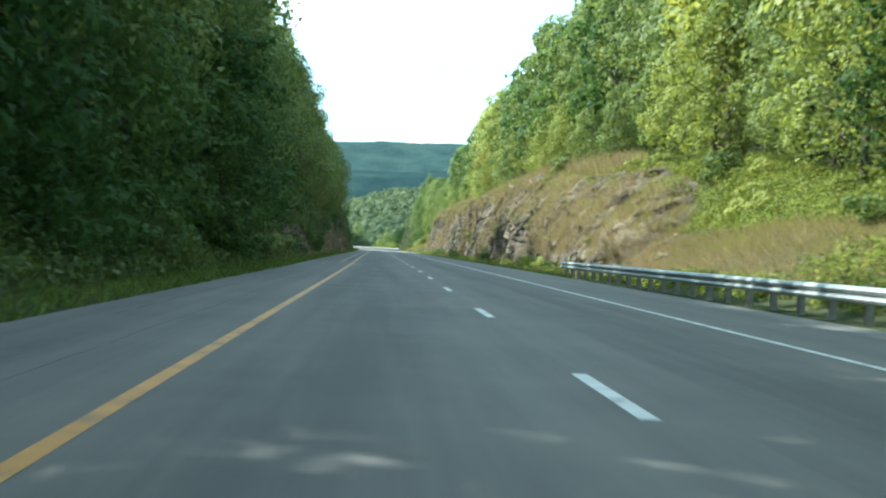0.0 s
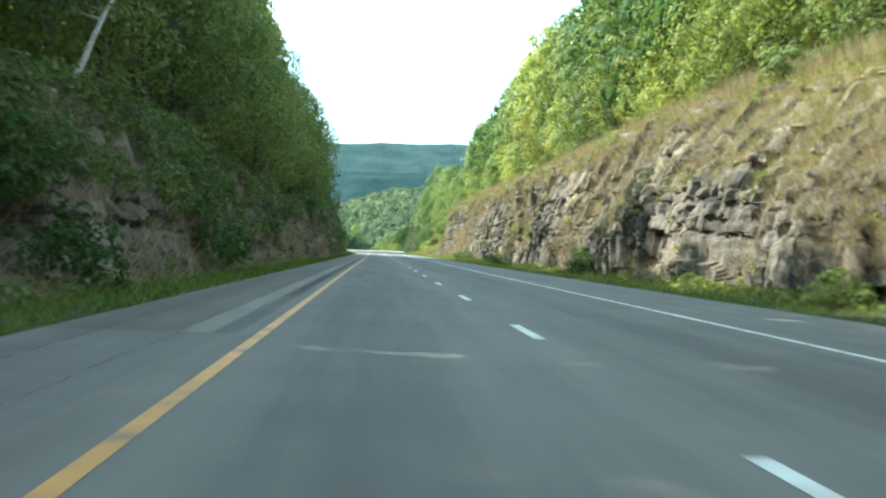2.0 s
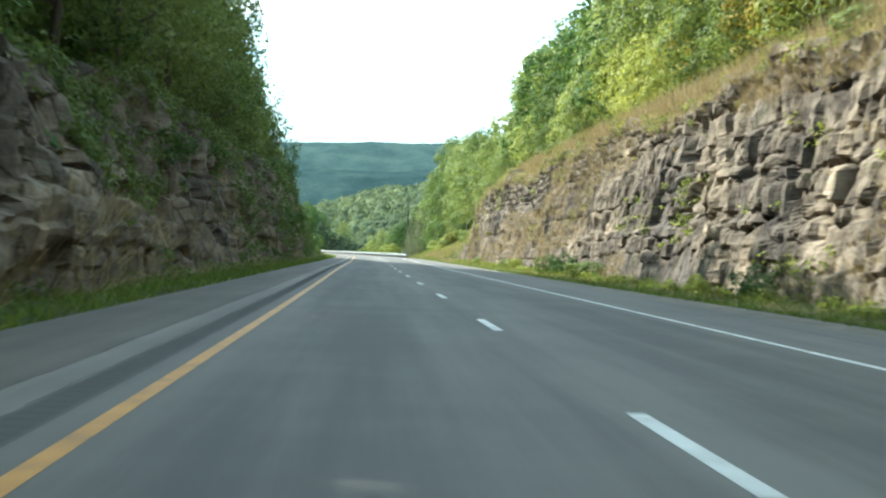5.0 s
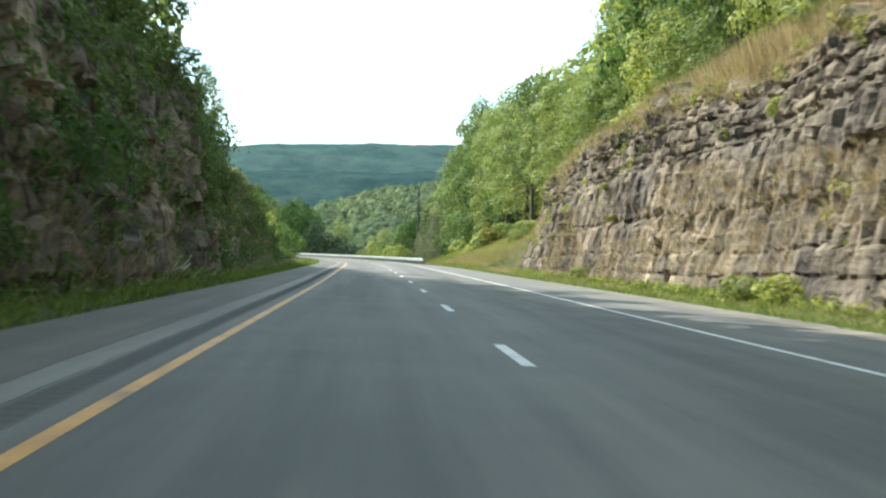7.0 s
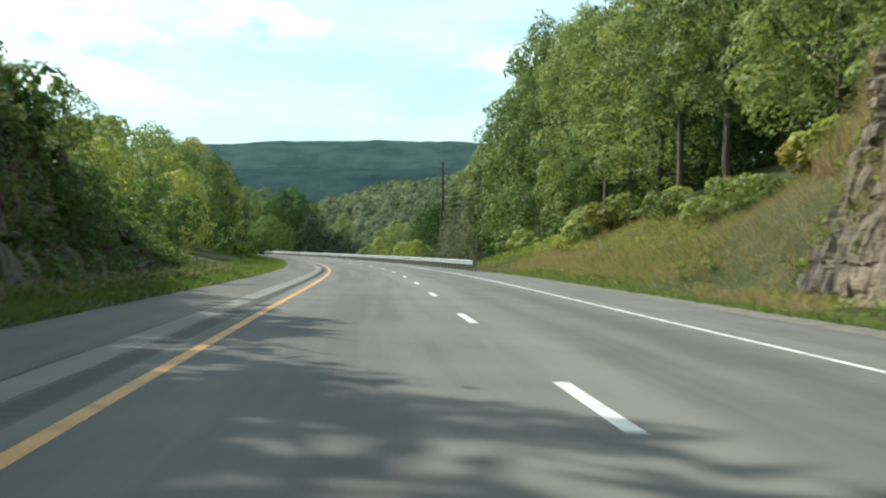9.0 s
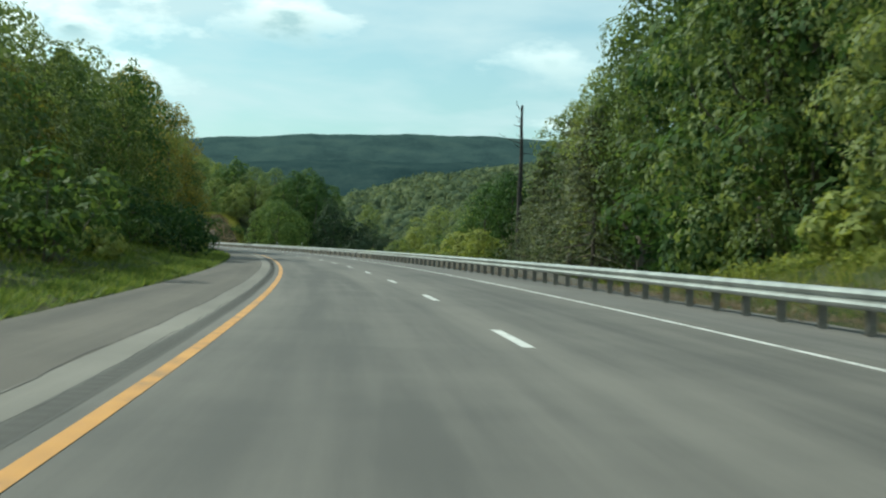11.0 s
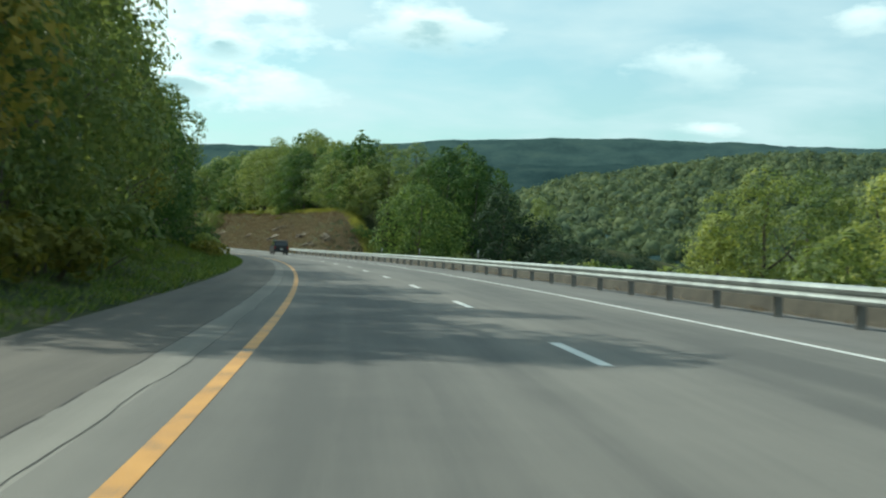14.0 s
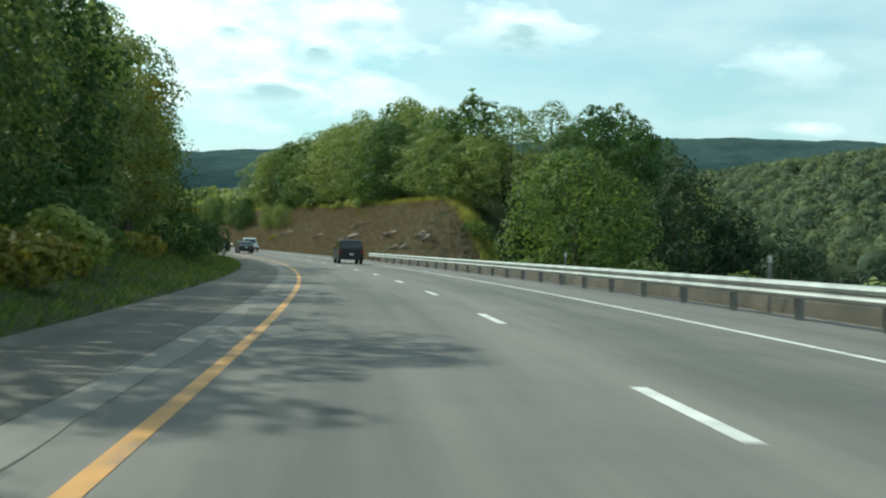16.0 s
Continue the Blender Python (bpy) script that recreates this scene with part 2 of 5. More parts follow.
def rock_material():
    """Brown-grey layered sandstone: thin beds, upright joints, rusty and pale stains, lichen."""
    m = material("rock", [(0.078, 0.069, 0.059), (0.165, 0.145, 0.121), (0.235, 0.205, 0.170), (0.335, 0.294, 0.240)], 0.7, 0.92, 0.9, 4.5, bump_far=0.16, stretch=(1, 1, 0.8))
    t = m.node_tree
    b = t.nodes["Principled BSDF"]
    b.inputs["Specular IOR Level"].default_value = 0.15
    base = b.inputs["Base Color"].links[0].from_socket
    coord = next(n for n in t.nodes if n.type == "TEX_COORD")
    warp = node(t, "ShaderNodeTexNoise", Scale=0.7, Detail=4.0)
    t.links.new(coord.outputs["Object"], warp.inputs["Vector"])
    bent = t.nodes.new("ShaderNodeMixRGB")
    bent.blend_type = "ADD"
    bent.inputs[0].default_value = 0.55
    t.links.new(coord.outputs["Object"], bent.inputs[1])
    t.links.new(warp.outputs["Color"], bent.inputs[2])

    def scaled(vector):
        k = t.nodes.new("ShaderNodeMapping")
        k.inputs["Scale"].default_value = vector
        t.links.new(bent.outputs[0], k.inputs[0])
        return k

    def shade(value, lo, dark, hi, light):
        r = t.nodes.new("ShaderNodeValToRGB")
        r.color_ramp.elements[0].position, r.color_ramp.elements[0].color = lo, (*dark, 1)
        r.color_ramp.elements[1].position, r.color_ramp.elements[1].color = hi, (*light, 1)
        t.links.new(value, r.inputs[0])
        return r.outputs[0]

    # upright joints and flat bedding cracks
    cells = node(t, "ShaderNodeTexVoronoi", Scale=1.0, Randomness=0.9)
    cells.feature = "DISTANCE_TO_EDGE"
    t.links.new(scaled((0.5, 1.45, 0.62)).outputs[0], cells.inputs["Vector"])
    beds = node(t, "ShaderNodeTexNoise", Scale=1.0, Detail=5.0, Roughness=0.55)
    t.links.new(scaled((0.10, 0.10, 3.2)).outputs[0], beds.inputs["Vector"])
    # broad blotches: stains, deepened in colour to stand in for shadowed hollows
    stain_shade = node(t, "ShaderNodeTexNoise", Scale=0.16, Detail=5.0, Roughness=0.6)
    t.links.new(coord.outputs["Object"], stain_shade.inputs["Vector"])
    runs = node(t, "ShaderNodeTexNoise", Scale=1.0, Detail=4.0)
    t.links.new(scaled((0.8, 0.8, 0.10)).outputs[0], runs.inputs["Vector"])
    moss = node(t, "ShaderNodeTexNoise", Scale=0.55, Detail=7.0, Roughness=0.7)
    t.links.new(coord.outputs["Object"], moss.inputs["Vector"])
    last = base
    for tint in (shade(cells.outputs["Distance"], 0.0, (0.30, 0.28, 0.27), 0.04, (1, 1, 1)),
                 shade(beds.outputs["Fac"], 0.36, (0.76, 0.75, 0.75), 0.62, (1.08, 1.07, 1.05)),
                 shade(stain_shade.outputs["Fac"], 0.36, (0.52, 0.52, 0.55), 0.64, (1.14, 1.07, 0.96)),
                 shade(runs.outputs["Fac"], 0.34, (0.60, 0.60, 0.61), 0.60, (1.10, 1.09, 1.06))):
        mul = t.nodes.new("ShaderNodeMixRGB")
        mul.blend_type = "MULTIPLY"
        mul.inputs[0].default_value = 1.0
        t.links.new(last, mul.inputs[1])
        t.links.new(tint, mul.inputs[2])
        last = mul.outputs[0]
    green = t.nodes.new("ShaderNodeMixRGB")
    green.inputs[2].default_value = (0.10, 0.105, 0.05, 1)
    t.links.new(shade(moss.outputs["Fac"], 0.58, (0, 0, 0), 0.74, (0.7, 0.7, 0.7)), green.inputs[0])
    t.links.new(last, green.inputs[1])
    t.links.new(green.outputs[0], b.inputs["Base Color"])
    ridge = node(t, "ShaderNodeBump", Strength=0.8, Distance=0.10)
    t.links.new(beds.outputs["Fac"], ridge.inputs["Height"])
    t.links.new(b.inputs["Normal"].links[0].from_socket, ridge.inputs["Normal"])
    t.links.new(ridge.outputs[0], b.inputs["Normal"])
    return m


ROAD = asphalt("asphalt", (0.079, 0.076, 0.071), (0.151, 0.142, 0.127), 0.12)
DARK_BAND = asphalt("dark_band", (0.062, 0.060, 0.056), (0.108, 0.103, 0.094))
BROWN_SHOULDER = asphalt("brown_shoulder", (0.068, 0.061, 0.053), (0.122, 0.108, 0.092))
LIGHT_SHOULDER = asphalt("light_shoulder", (0.088, 0.085, 0.08), (0.155, 0.147, 0.136))
PALE = asphalt("pale_strip", (0.13, 0.122, 0.108), (0.21, 0.197, 0.174))
WHITE = material("white_paint", [(0.17, 0.165, 0.155), (0.50, 0.50, 0.48), (0.60, 0.60, 0.58), (0.66, 0.66, 0.64)], 1.6, 0.6, 0.2, 60)
YELLOW = material("yellow_paint", [(0.11, 0.10, 0.08), (0.42, 0.205, 0.045), (0.50, 0.245, 0.05), (0.56, 0.29, 0.068)], 1.6, 0.6, 0.2, 60)
SOIL = material("grassy_soil", [(0.026, 0.036, 0.015), (0.046, 0.056, 0.024), (0.085, 0.078, 0.042)], 0.25, 0.95, 0.6, 5.0, bump_far=0.3)
SOIL.node_tree.nodes["Principled BSDF"].inputs["Specular IOR Level"].default_value = 0.08
ROCK = rock_material()
BARK = material("bark", [(0.05, 0.04, 0.032), (0.11, 0.09, 0.07), (0.18, 0.15, 0.12)], 2.0, 0.95, 0.8, 14.0, stretch=(1, 1, 0.2))
DEAD_BARK = material("dead_bark", [(0.022, 0.02, 0.018), (0.04, 0.036, 0.033), (0.07, 0.064, 0.06)], 2.0, 0.95, 0.8, 14.0, stretch=(1, 1, 0.2))
PALE_BARK = material("pale_bark", [(0.22, 0.20, 0.17), (0.36, 0.33, 0.29), (0.5, 0.47, 0.42)], 2.0, 0.9, 0.5, 14.0)
LEAF = foliage("leaves", (0.064, 0.100, 0.034), (0.140, 0.184, 0.062), (0.235, 0.262, 0.092), gloss=0.2)
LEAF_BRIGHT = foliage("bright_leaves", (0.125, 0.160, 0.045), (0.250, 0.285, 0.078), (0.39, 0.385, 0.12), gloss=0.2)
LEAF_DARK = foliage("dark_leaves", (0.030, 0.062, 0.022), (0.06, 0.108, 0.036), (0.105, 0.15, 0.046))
LEAF_RUST = foliage("turning_leaves", (0.088, 0.098, 0.024), (0.195, 0.185, 0.045), (0.33, 0.26, 0.068))
# leaf green darkened so that the colour itself holds the hollow's shade
LEAF_DEEP = foliage("shade_toned_leaves", (0.018, 0.034, 0.022), (0.030, 0.052, 0.030), (0.050, 0.074, 0.040), 0.2)
PINE = foliage("pine_needles", (0.075, 0.095, 0.058), (0.125, 0.148, 0.092), (0.19, 0.205, 0.135), 0.3)
GRASS = foliage("grass_blades", (0.05, 0.09, 0.014), (0.10, 0.15, 0.025), (0.20, 0.21, 0.045), 0.4, 0.0)
GREEN_GRASS = foliage("mown_grass", (0.06, 0.10, 0.024), (0.115, 0.17, 0.042), (0.20, 0.235, 0.062), 0.35, 0.0)
DRY = foliage("dry_brush", (0.180, 0.133, 0.086), (0.305, 0.236, 0.150), (0.43, 0.35, 0.215), 0.3, 0.0)
# haze of distance is put into these pale, greyed leaf colours
HAZED_LEAF = mottled(roughened(foliage("hazed_far_leaves", (0.094, 0.126, 0.082), (0.127, 0.163, 0.098), (0.168, 0.197, 0.110), 0.25, 0.0, 0.02), 0.55, 1.2), 0.055)
STEEL = material("galvanised_steel", [(0.22, 0.235, 0.225), (0.31, 0.33, 0.32), (0.39, 0.41, 0.39)], 1.2, 0.5, 0.1, 20, metal=0.6)
POST_STEEL = material("weathered_steel", [(0.17, 0.165, 0.15), (0.28, 0.27, 0.25), (0.38, 0.36, 0.33)], 2.0, 0.7, 0.2, 20, metal=0.4)


# ---- the lie of the road ----
# distance along the road, and its bend there (1/km, to the left)
BENDS = [(-30, -0.227), (60, 0.131), (140, -0.096), (200, 0.172), (240, -0.283), (280, 0.394), (320, -0.325), (360, 1.556), (400, 1.208), (440, 0.978), (480, 1.311), (520, 0.838), (560, 1.276), (600, 1.606), (660, 1.489), (800, 1.432)]
STEP = 2.0
LINE_S = np.arange(-80.0, 1000.0, STEP)
_bend = np.interp(LINE_S, [a for a, _ in BENDS], [b / 1000 for _, b in BENDS])
_turn = np.concatenate([[0], np.cumsum((_bend[1:] + _bend[:-1]) / 2 * STEP)])
_zero = int(np.searchsorted(LINE_S, 0))
_turn -= _turn[_zero]
_dx, _dy = -np.sin(_turn), np.cos(_turn)
LINE_X = np.concatenate([[0], np.cumsum((_dx[1:] + _dx[:-1]) / 2 * STEP)])
LINE_Y = np.concatenate([[0], np.cumsum((_dy[1:] + _dy[:-1]) / 2 * STEP)])
LINE_X -= LINE_X[_zero]
LINE_Y -= LINE_Y[_zero]


def grade(s):
    return 4e-5 * np.maximum(0, np.asarray(s) - 575) ** 2


def heading(s):
    return np.interp(s, LINE_S, _turn)


def place(s, l, z=0.0):
    """World coordinates of a point s metres along the road and l metres to its right."""
    s, l = np.asarray(s, float), np.asarray(l, float)
    a = heading(s)
    return np.stack(np.broadcast_arrays(np.interp(s, LINE_S, LINE_X) + np.cos(a) * l, np.interp(s, LINE_S, LINE_Y) + np.sin(a) * l, grade(s) + z), -1)


def table(s, *pairs):
    return np.interp(s, [a for a, _ in pairs], [b for _, b in pairs])


def right_height(s):
    return table(s, (-80, 3.0), (30, 3.2), (60, 4.0), (70, 5.6), (87, 7.0), (105, 8.0), (126, 8.8), (150, 8.6), (186, 8.7), (227, 8.7), (265, 9.2), (290, 9.4), (320, 8.5), (330, 7.6), (338, 6.0), (346, 4.6), (365, 4.3), (390, 3.4), (402, 1.6), (412, 0))


def right_lean(s):
    return table(s, (58, 5.5), (105, 4.5), (150, 2.4), (350, 2.2))


def left_height(s):
    return table(s, (-80, 3), (40, 4), (100, 5.2), (147, 5.4), (180, 5.2), (220, 7.4), (265, 7.6), (280, 8.6), (296, 6.5), (312, 5.4), (330, 4), (345, 1.4), (355, 0.4), (390, 0.8), (640, 1.5))


def smooth(a, b, x):
    t = np.clip((np.asarray(x, float) - a) / (b - a), 0, 1)
    return t * t * (3 - 2 * t)


def lie(s, l):
    """Height of the ground over the road's own level, beside the road."""
    s, l = np.broadcast_arrays(np.asarray(s, float), np.asarray(l, float))
    m = np.abs(l)
    hr, hl = right_height(s), left_height(s)
    face = table(s, (-80, 0), (50, 0), (80, 1), (329, 1), (340, 0))  # 1: a rock wall, 0: a plain slope
    foot = 8.5 + (2.2 + right_lean(s)) * face
    slope = 1.2 + (1 - face) * 7.0
    up = np.clip((m - foot) / slope, 0, 1) * hr
    over = np.clip(m - foot - slope, 0, 60)
    up = up + np.minimum(over * 0.42, 12) * smooth(412, 385, s) - 0.10 * smooth(7.3, 8.4, m) * smooth(10.6, 9.2, m) * face
    drop = -np.clip((m - 8.0) * 0.42, 0, 24) * smooth(404, 425, s)
    knoll = smooth(0, 34, s - 632 - np.clip(m - 10, 0, 60) * 1.0)
    bank = np.clip((m - 8.5) * 0.5, 0, 7.2) + np.clip((m - 24) * 0.16, 0, 8)
    right = np.where(s < 404, up, up * 0 + drop * (1 - knoll) + bank * knoll)
    facel = table(s, (-80, 0.0), (45, 0.0), (85, 1), (330, 1), (350, 0))
    footl = 7.8 + 2.2 * facel
    slopel = 1.2 + (1 - facel) * 4
    left = np.clip((m - footl) / slopel, 0, 1) * hl + np.minimum(np.clip(m - footl - slopel, 0, 60) * 0.3, 8) * smooth(350, 320, s) + np.clip(m - 12, 0, 30) * 0.08 * smooth(340, 380, s)
    left = left + 0.06 * smooth(6.4, 7.2, m)
    return np.where(l > 0, right, left) - 12 * smooth(64, np.where(l > 0, 80, 110), m) - 45 * smooth(90, 280, m)


def ground_z(s, l):
    return float(grade(s) + lie(s, l))


# ---- building helpers ----
def mesh_object(name, verts, faces, mat, parent=None, label="", uvs=None, smooth_shade=False):
    me = bpy.data.meshes.new(name)
    me.from_pydata([tuple(v) for v in verts], [], [tuple(f) for f in faces])
    if uvs is not None:
        layer = me.uv_layers.new(name="UVMap")
        loops = np.empty(len(me.loops), dtype=np.int32)
        me.loops.foreach_get("vertex_index", loops)
        layer.data.foreach_set("uv", np.asarray(uvs, dtype=np.float32)[loops].ravel())
    if smooth_shade:
        me.polygons.foreach_set("use_smooth", [True] * len(me.polygons))
    me.materials.append(mat)
    me.update()
    ob = new(name, me)
    if parent is not None:
        ob.parent = parent
    if label:
        ob["label"] = label
    return ob


def part(name, bm, mat, parent, label="", smooth_shade=False):
    me = bpy.data.meshes.new(name)
    bm.to_mesh(me)
    bm.free()
    if smooth_shade:
        me.polygons.foreach_set("use_smooth", [True] * len(me.polygons))
    me.materials.append(mat)
    ob = new(name, me)
    ob.parent = parent
    if label:
        ob["label"] = label
    return ob


def grid_faces(rows, cols):
    i, j = np.meshgrid(np.arange(rows - 1), np.arange(cols - 1), indexing="ij")
    a = (i * cols + j).ravel()
    return np.stack([a, a + 1, a + cols + 1, a + cols], 1)


def strip(name, s0, s1, lats, mat, lift=0.0, step=4.0, label="", parent=None, rise=None, drift=None):
    """A sheet that follows the road between two distances, at the given offsets across."""
    ss = np.linspace(s0, s1, max(2, int((s1 - s0) / step) + 1))
    S2, L2 = np.meshgrid(ss, np.array(lats, float), indexing="ij")
    if drift is not None:  # how far each edge follows the older joints towards the lane
        L2 = L2 + joint_drift(S2) * np.array(drift, float)
    Z = lift + (rise(S2, L2) if rise else 0)
    return mesh_object(name, place(S2, L2, Z).reshape(-1, 3), grid_faces(len(ss), len(lats)), mat, parent, label, np.stack([L2, S2], -1).reshape(-1, 2))


def lattice(x, y, seed):
    """Smooth noise from -1 to 1 over arrays."""
    x, y = np.broadcast_arrays(np.asarray(x, float), np.asarray(y, float))
    i, j = np.floor(x).astype(np.int64), np.floor(y).astype(np.int64)
    u, v = x - i, y - j
    u, v = u * u * (3 - 2 * u), v * v * (3 - 2 * v)

    def corner(a, b):
        h = (a * 374761393 + b * 668265263 + seed * 974634777) & 0xFFFFFFFF
        h = ((h ^ (h >> 13)) * 1274126177) & 0xFFFFFFFF
        return ((h ^ (h >> 16)) & 0xFFFF) / 32767.5 - 1
    return (corner(i, j) * (1 - u) + corner(i + 1, j) * u) * (1 - v) + (corner(i, j + 1) * (1 - u) + corner(i + 1, j + 1) * u) * v


def joint_drift(s):
    return table(s, (335, 0), (372, 0.18))


def fractal(p, octaves=4):
    return noise.fractal(Vector(p), 1.0, 2.0, octaves)


# ---- ground, road and paint ----
def build_ground():
    ss = np.concatenate([np.arange(-80, 420, 3.0), np.arange(420, 900, 5.0)])
    ls = np.concatenate([[-300, -260, -220, -180, -150, -120, -100], np.arange(-80, -20, 6.0), np.arange(-20, -10.5, 1.2), np.arange(-10.5, -6.8, 0.5), [-6.8, -6.6, -6.4, -6.3, -5.8, -3, 0, 3, 5.6, 6.3, 6.9, 7.0, 7.2], np.arange(7.4, 13.6, 0.5), np.arange(14, 24, 1.3), np.arange(25, 82, 6.0), [95, 110, 130, 150, 180, 220, 260, 300]])
    S2, L2 = np.meshgrid(ss, ls, indexing="ij")
    Z = lie(S2, L2)
    rough = np.array([fractal((a * 0.12, b * 0.12, 3.0)) for a, b in zip(S2.ravel(), L2.ravel())]).reshape(S2.shape)
    off = np.abs(L2)
    Z = Z + rough * 0.25 * smooth(7, 13, off) * smooth(60, 20, off) - 0.05 * np.where(L2 > 0, smooth(7.4, 7.0, off), smooth(6.8, 6.4, off))
    tagged(mesh_object("ground", place(S2, L2, Z).reshape(-1, 3), grid_faces(len(ss), len(ls)), SOIL, smooth_shade=True), "grassy roadside ground with soil slopes above a road cut", "ground", kind="structure")


def build_road():
    road = tagged(strip("road", -80, 880, [-3.72, -2, -1, 0, 1, 2, 3.0, 4.1], ROAD, 0.0, 3.0), "worn grey asphalt highway with two lanes and dark wheel paths", "road", kind="structure")
    strip("rumble_bed", -80, 880, [-4.22, -3.72], ROAD, 0.0, 3.0, "ribbed asphalt beside the yellow line", road, drift=[1, 0])
    strip("rumble_band", 84, 452, [-4.20, -3.88], DARK_BAND, 0.002, 3.0, "dark milled band beside the yellow line", road, drift=[0.9, 0.5])
    strip("joint_strip", -80, 84, [-4.62, -4.22], LIGHT_SHOULDER, 0.0, 3.0, "grey asphalt strip", road, drift=[1, 1])
    strip("joint_strip", 84, 880, [-4.62, -4.22], PALE, 0.0, 3.0, "pale strip of older asphalt", road, drift=[1, 1])
    strip("inner_shoulder", -80, 84, [-6.35, -5.5, -4.62], LIGHT_SHOULDER, 0.0, 3.0, "worn grey asphalt shoulder", road)
    strip("inner_shoulder", 84, 880, [-6.35, -5.5, -4.62], BROWN_SHOULDER, 0.0, 3.0, "brownish asphalt shoulder", road, drift=[0, 0, 1])
    strip("outer_shoulder", -80, 880, [4.1, 5, 6, 7.0], LIGHT_SHOULDER, 0.0, 3.0, "pale asphalt shoulder", road)
    strip("yellow_edge_line", -80, 880, [-3.64, -3.50], YELLOW, 0.004, 3.0, "solid yellow edge line, worn in places", road)
    strip("white_edge_line", -80, 880, [3.61, 3.74], WHITE, 0.004, 3.0, "solid white edge line", road)
    grit = material("tan_grit", [(0.085, 0.076, 0.06), (0.135, 0.122, 0.098), (0.19, 0.172, 0.138)], 1.2, 0.95, 0.4, 14.0)
    strip("grit_edge", 150, 374, [6.15, 6.6, 7.15], grit, 0.004, 3.0, "tan grit along the edge of the shoulder", road)
    dirt = material("khaki_dirt", [(0.030, 0.027, 0.020), (0.050, 0.045, 0.033), (0.076, 0.068, 0.050)], 0.8, 0.95, 0.6, 9.0)
    strip("dirt_verge", 396, 640, [6.95, 7.05, 7.25, 7.6, 8.0, 8.9], dirt, 0.0, 3.0, "brown dirt bank behind the guard rail", road, lambda s, l: (np.interp(l, [6.95, 7.05, 7.25, 7.6, 8.0, 8.9], [-0.02, 0.32, 0.50, 0.52, 0.42, -0.4]) + 0.04 * lattice(s * 0.4, l * 3, 5)) * smooth(398, 428, s))
    k0 = -4
    for k in range(k0, 62):
        s = 11.19 + 12.192 * k
        shift = float(np.interp(s, [0, 150, 200, 260, 330, 370], [0, 0, -0.07, -0.08, 0.02, 0.09]))
        strip("lane_dash", s, s + 3.05, [shift - 0.075, shift + 0.075], WHITE, 0.004, 1.0, parent=road)
    # milled rumble grooves, in the stretch where they show
    v, f = [], []
    for s in np.arange(96, 452, 0.30):
        d = float(joint_drift(s))
        a = place([s, s + 0.15], [-4.16 + d * 0.9] * 2, 0.0045)
        b = place([s, s + 0.15], [-3.92 + d * 0.5] * 2, 0.0045)
        n = len(v)
        v += [a[0], b[0], b[1], a[1]]
        f.append((n, n + 1, n + 2, n + 3))
    tagged(mesh_object("rumble_grooves", v, f, plain("groove", (0.060, 0.057, 0.053), 0.95), road), kind="stuff")


def seam_crack(road, s0, s1, l, wide, seed):
    """A ragged dark crack along a joint of the asphalt."""
    r = np.random.RandomState(seed)
    ss = np.arange(s0, s1, 0.45)
    mid = l + joint_drift(ss) + np.convolve(r.normal(size=len(ss) + 4), np.ones(5) / 5, "valid") * 0.045
    half = wide * r.uniform(0.25, 1.0, len(ss)) * 0.5
    v = np.concatenate([place(ss, mid - half, 0.003), place(ss, mid + half, 0.003)])
    n = len(ss)
    f = [(k, k + n, k + n + 1, k + 1) for k in range(n - 1) if r.rand() < 0.9]
    mesh_object("seam_crack", v, f, CRACK, road, "ragged dark crack along a joint")


CRACK = material("crack", [(0.035, 0.033, 0.031), (0.058, 0.055, 0.051)], 4.0, 0.95, 0.3, 30)
build_ground()
build_road()
for k, (s0, s1, l, wide) in enumerate(((-20, 620, -4.62, 0.026), (90, 600, -4.23, 0.02), (20, 110, -5.6, 0.035))):
    seam_crack(bpy.data.objects["road"], s0, s1, l, wide, 200 + k)


def far_profile(az):
    a = np.degrees(az)
    far = 4250 * np.tan(1.01 * np.radians(np.interp(a, [-60, -30, -11, -8.5, -3.6, 1.6, 5.3, 8.7, 12, 16.8, 20.4, 40, 70], [4.4, 4.7, 5.06, 5.2, 5.29, 5.27, 5.03, 4.78, 4.54, 4.45, 4.15, 4.0, 4.0])))
    mid = 1300 * np.tan(np.radians(np.interp(a, [-60, -20, -11, -8.8, -6.2, -3.7, -1, 1.5, 4.2, 8, 14], [4.3, 4.7, 4.9, 4.8, 4.52, 4.15, 3.75, 3.1, 2.3, 1.0, 0.0])))
    fore = 2500 * np.tan(np.radians(np.interp(a, [-60, -30, -11, -3.6, 2, 8.7, 14, 20, 40, 70], [3.4, 3.7, 4.0, 4.2, 4.1, 3.7, 3.3, 3.4, 3.2, 3.0])))
    return mid, fore, far


def far_height(x, y):
    dx, dy = np.asarray(x) + 5, np.asarray(y) - 450
    r, az = np.hypot(dx, dy), np.arctan2(-dx, dy)
    mid, fore, far = far_profile(az)
    front = smooth(-1.9, -1.4, az) * smooth(1.9, 1.4, az)
    m = (mid + 30) * smooth(380, 1300, r) * (1 - 0.75 * smooth(1320, 2000, r)) - 14
    g = (fore + 30) * smooth(1650, 2500, r) * (1 - 0.5 * smooth(2520, 3100, r))
    f = (far + 30) * smooth(2950, 4250, r)
    return -30 + np.maximum(np.maximum(m, np.maximum(g, f)), 0) * front


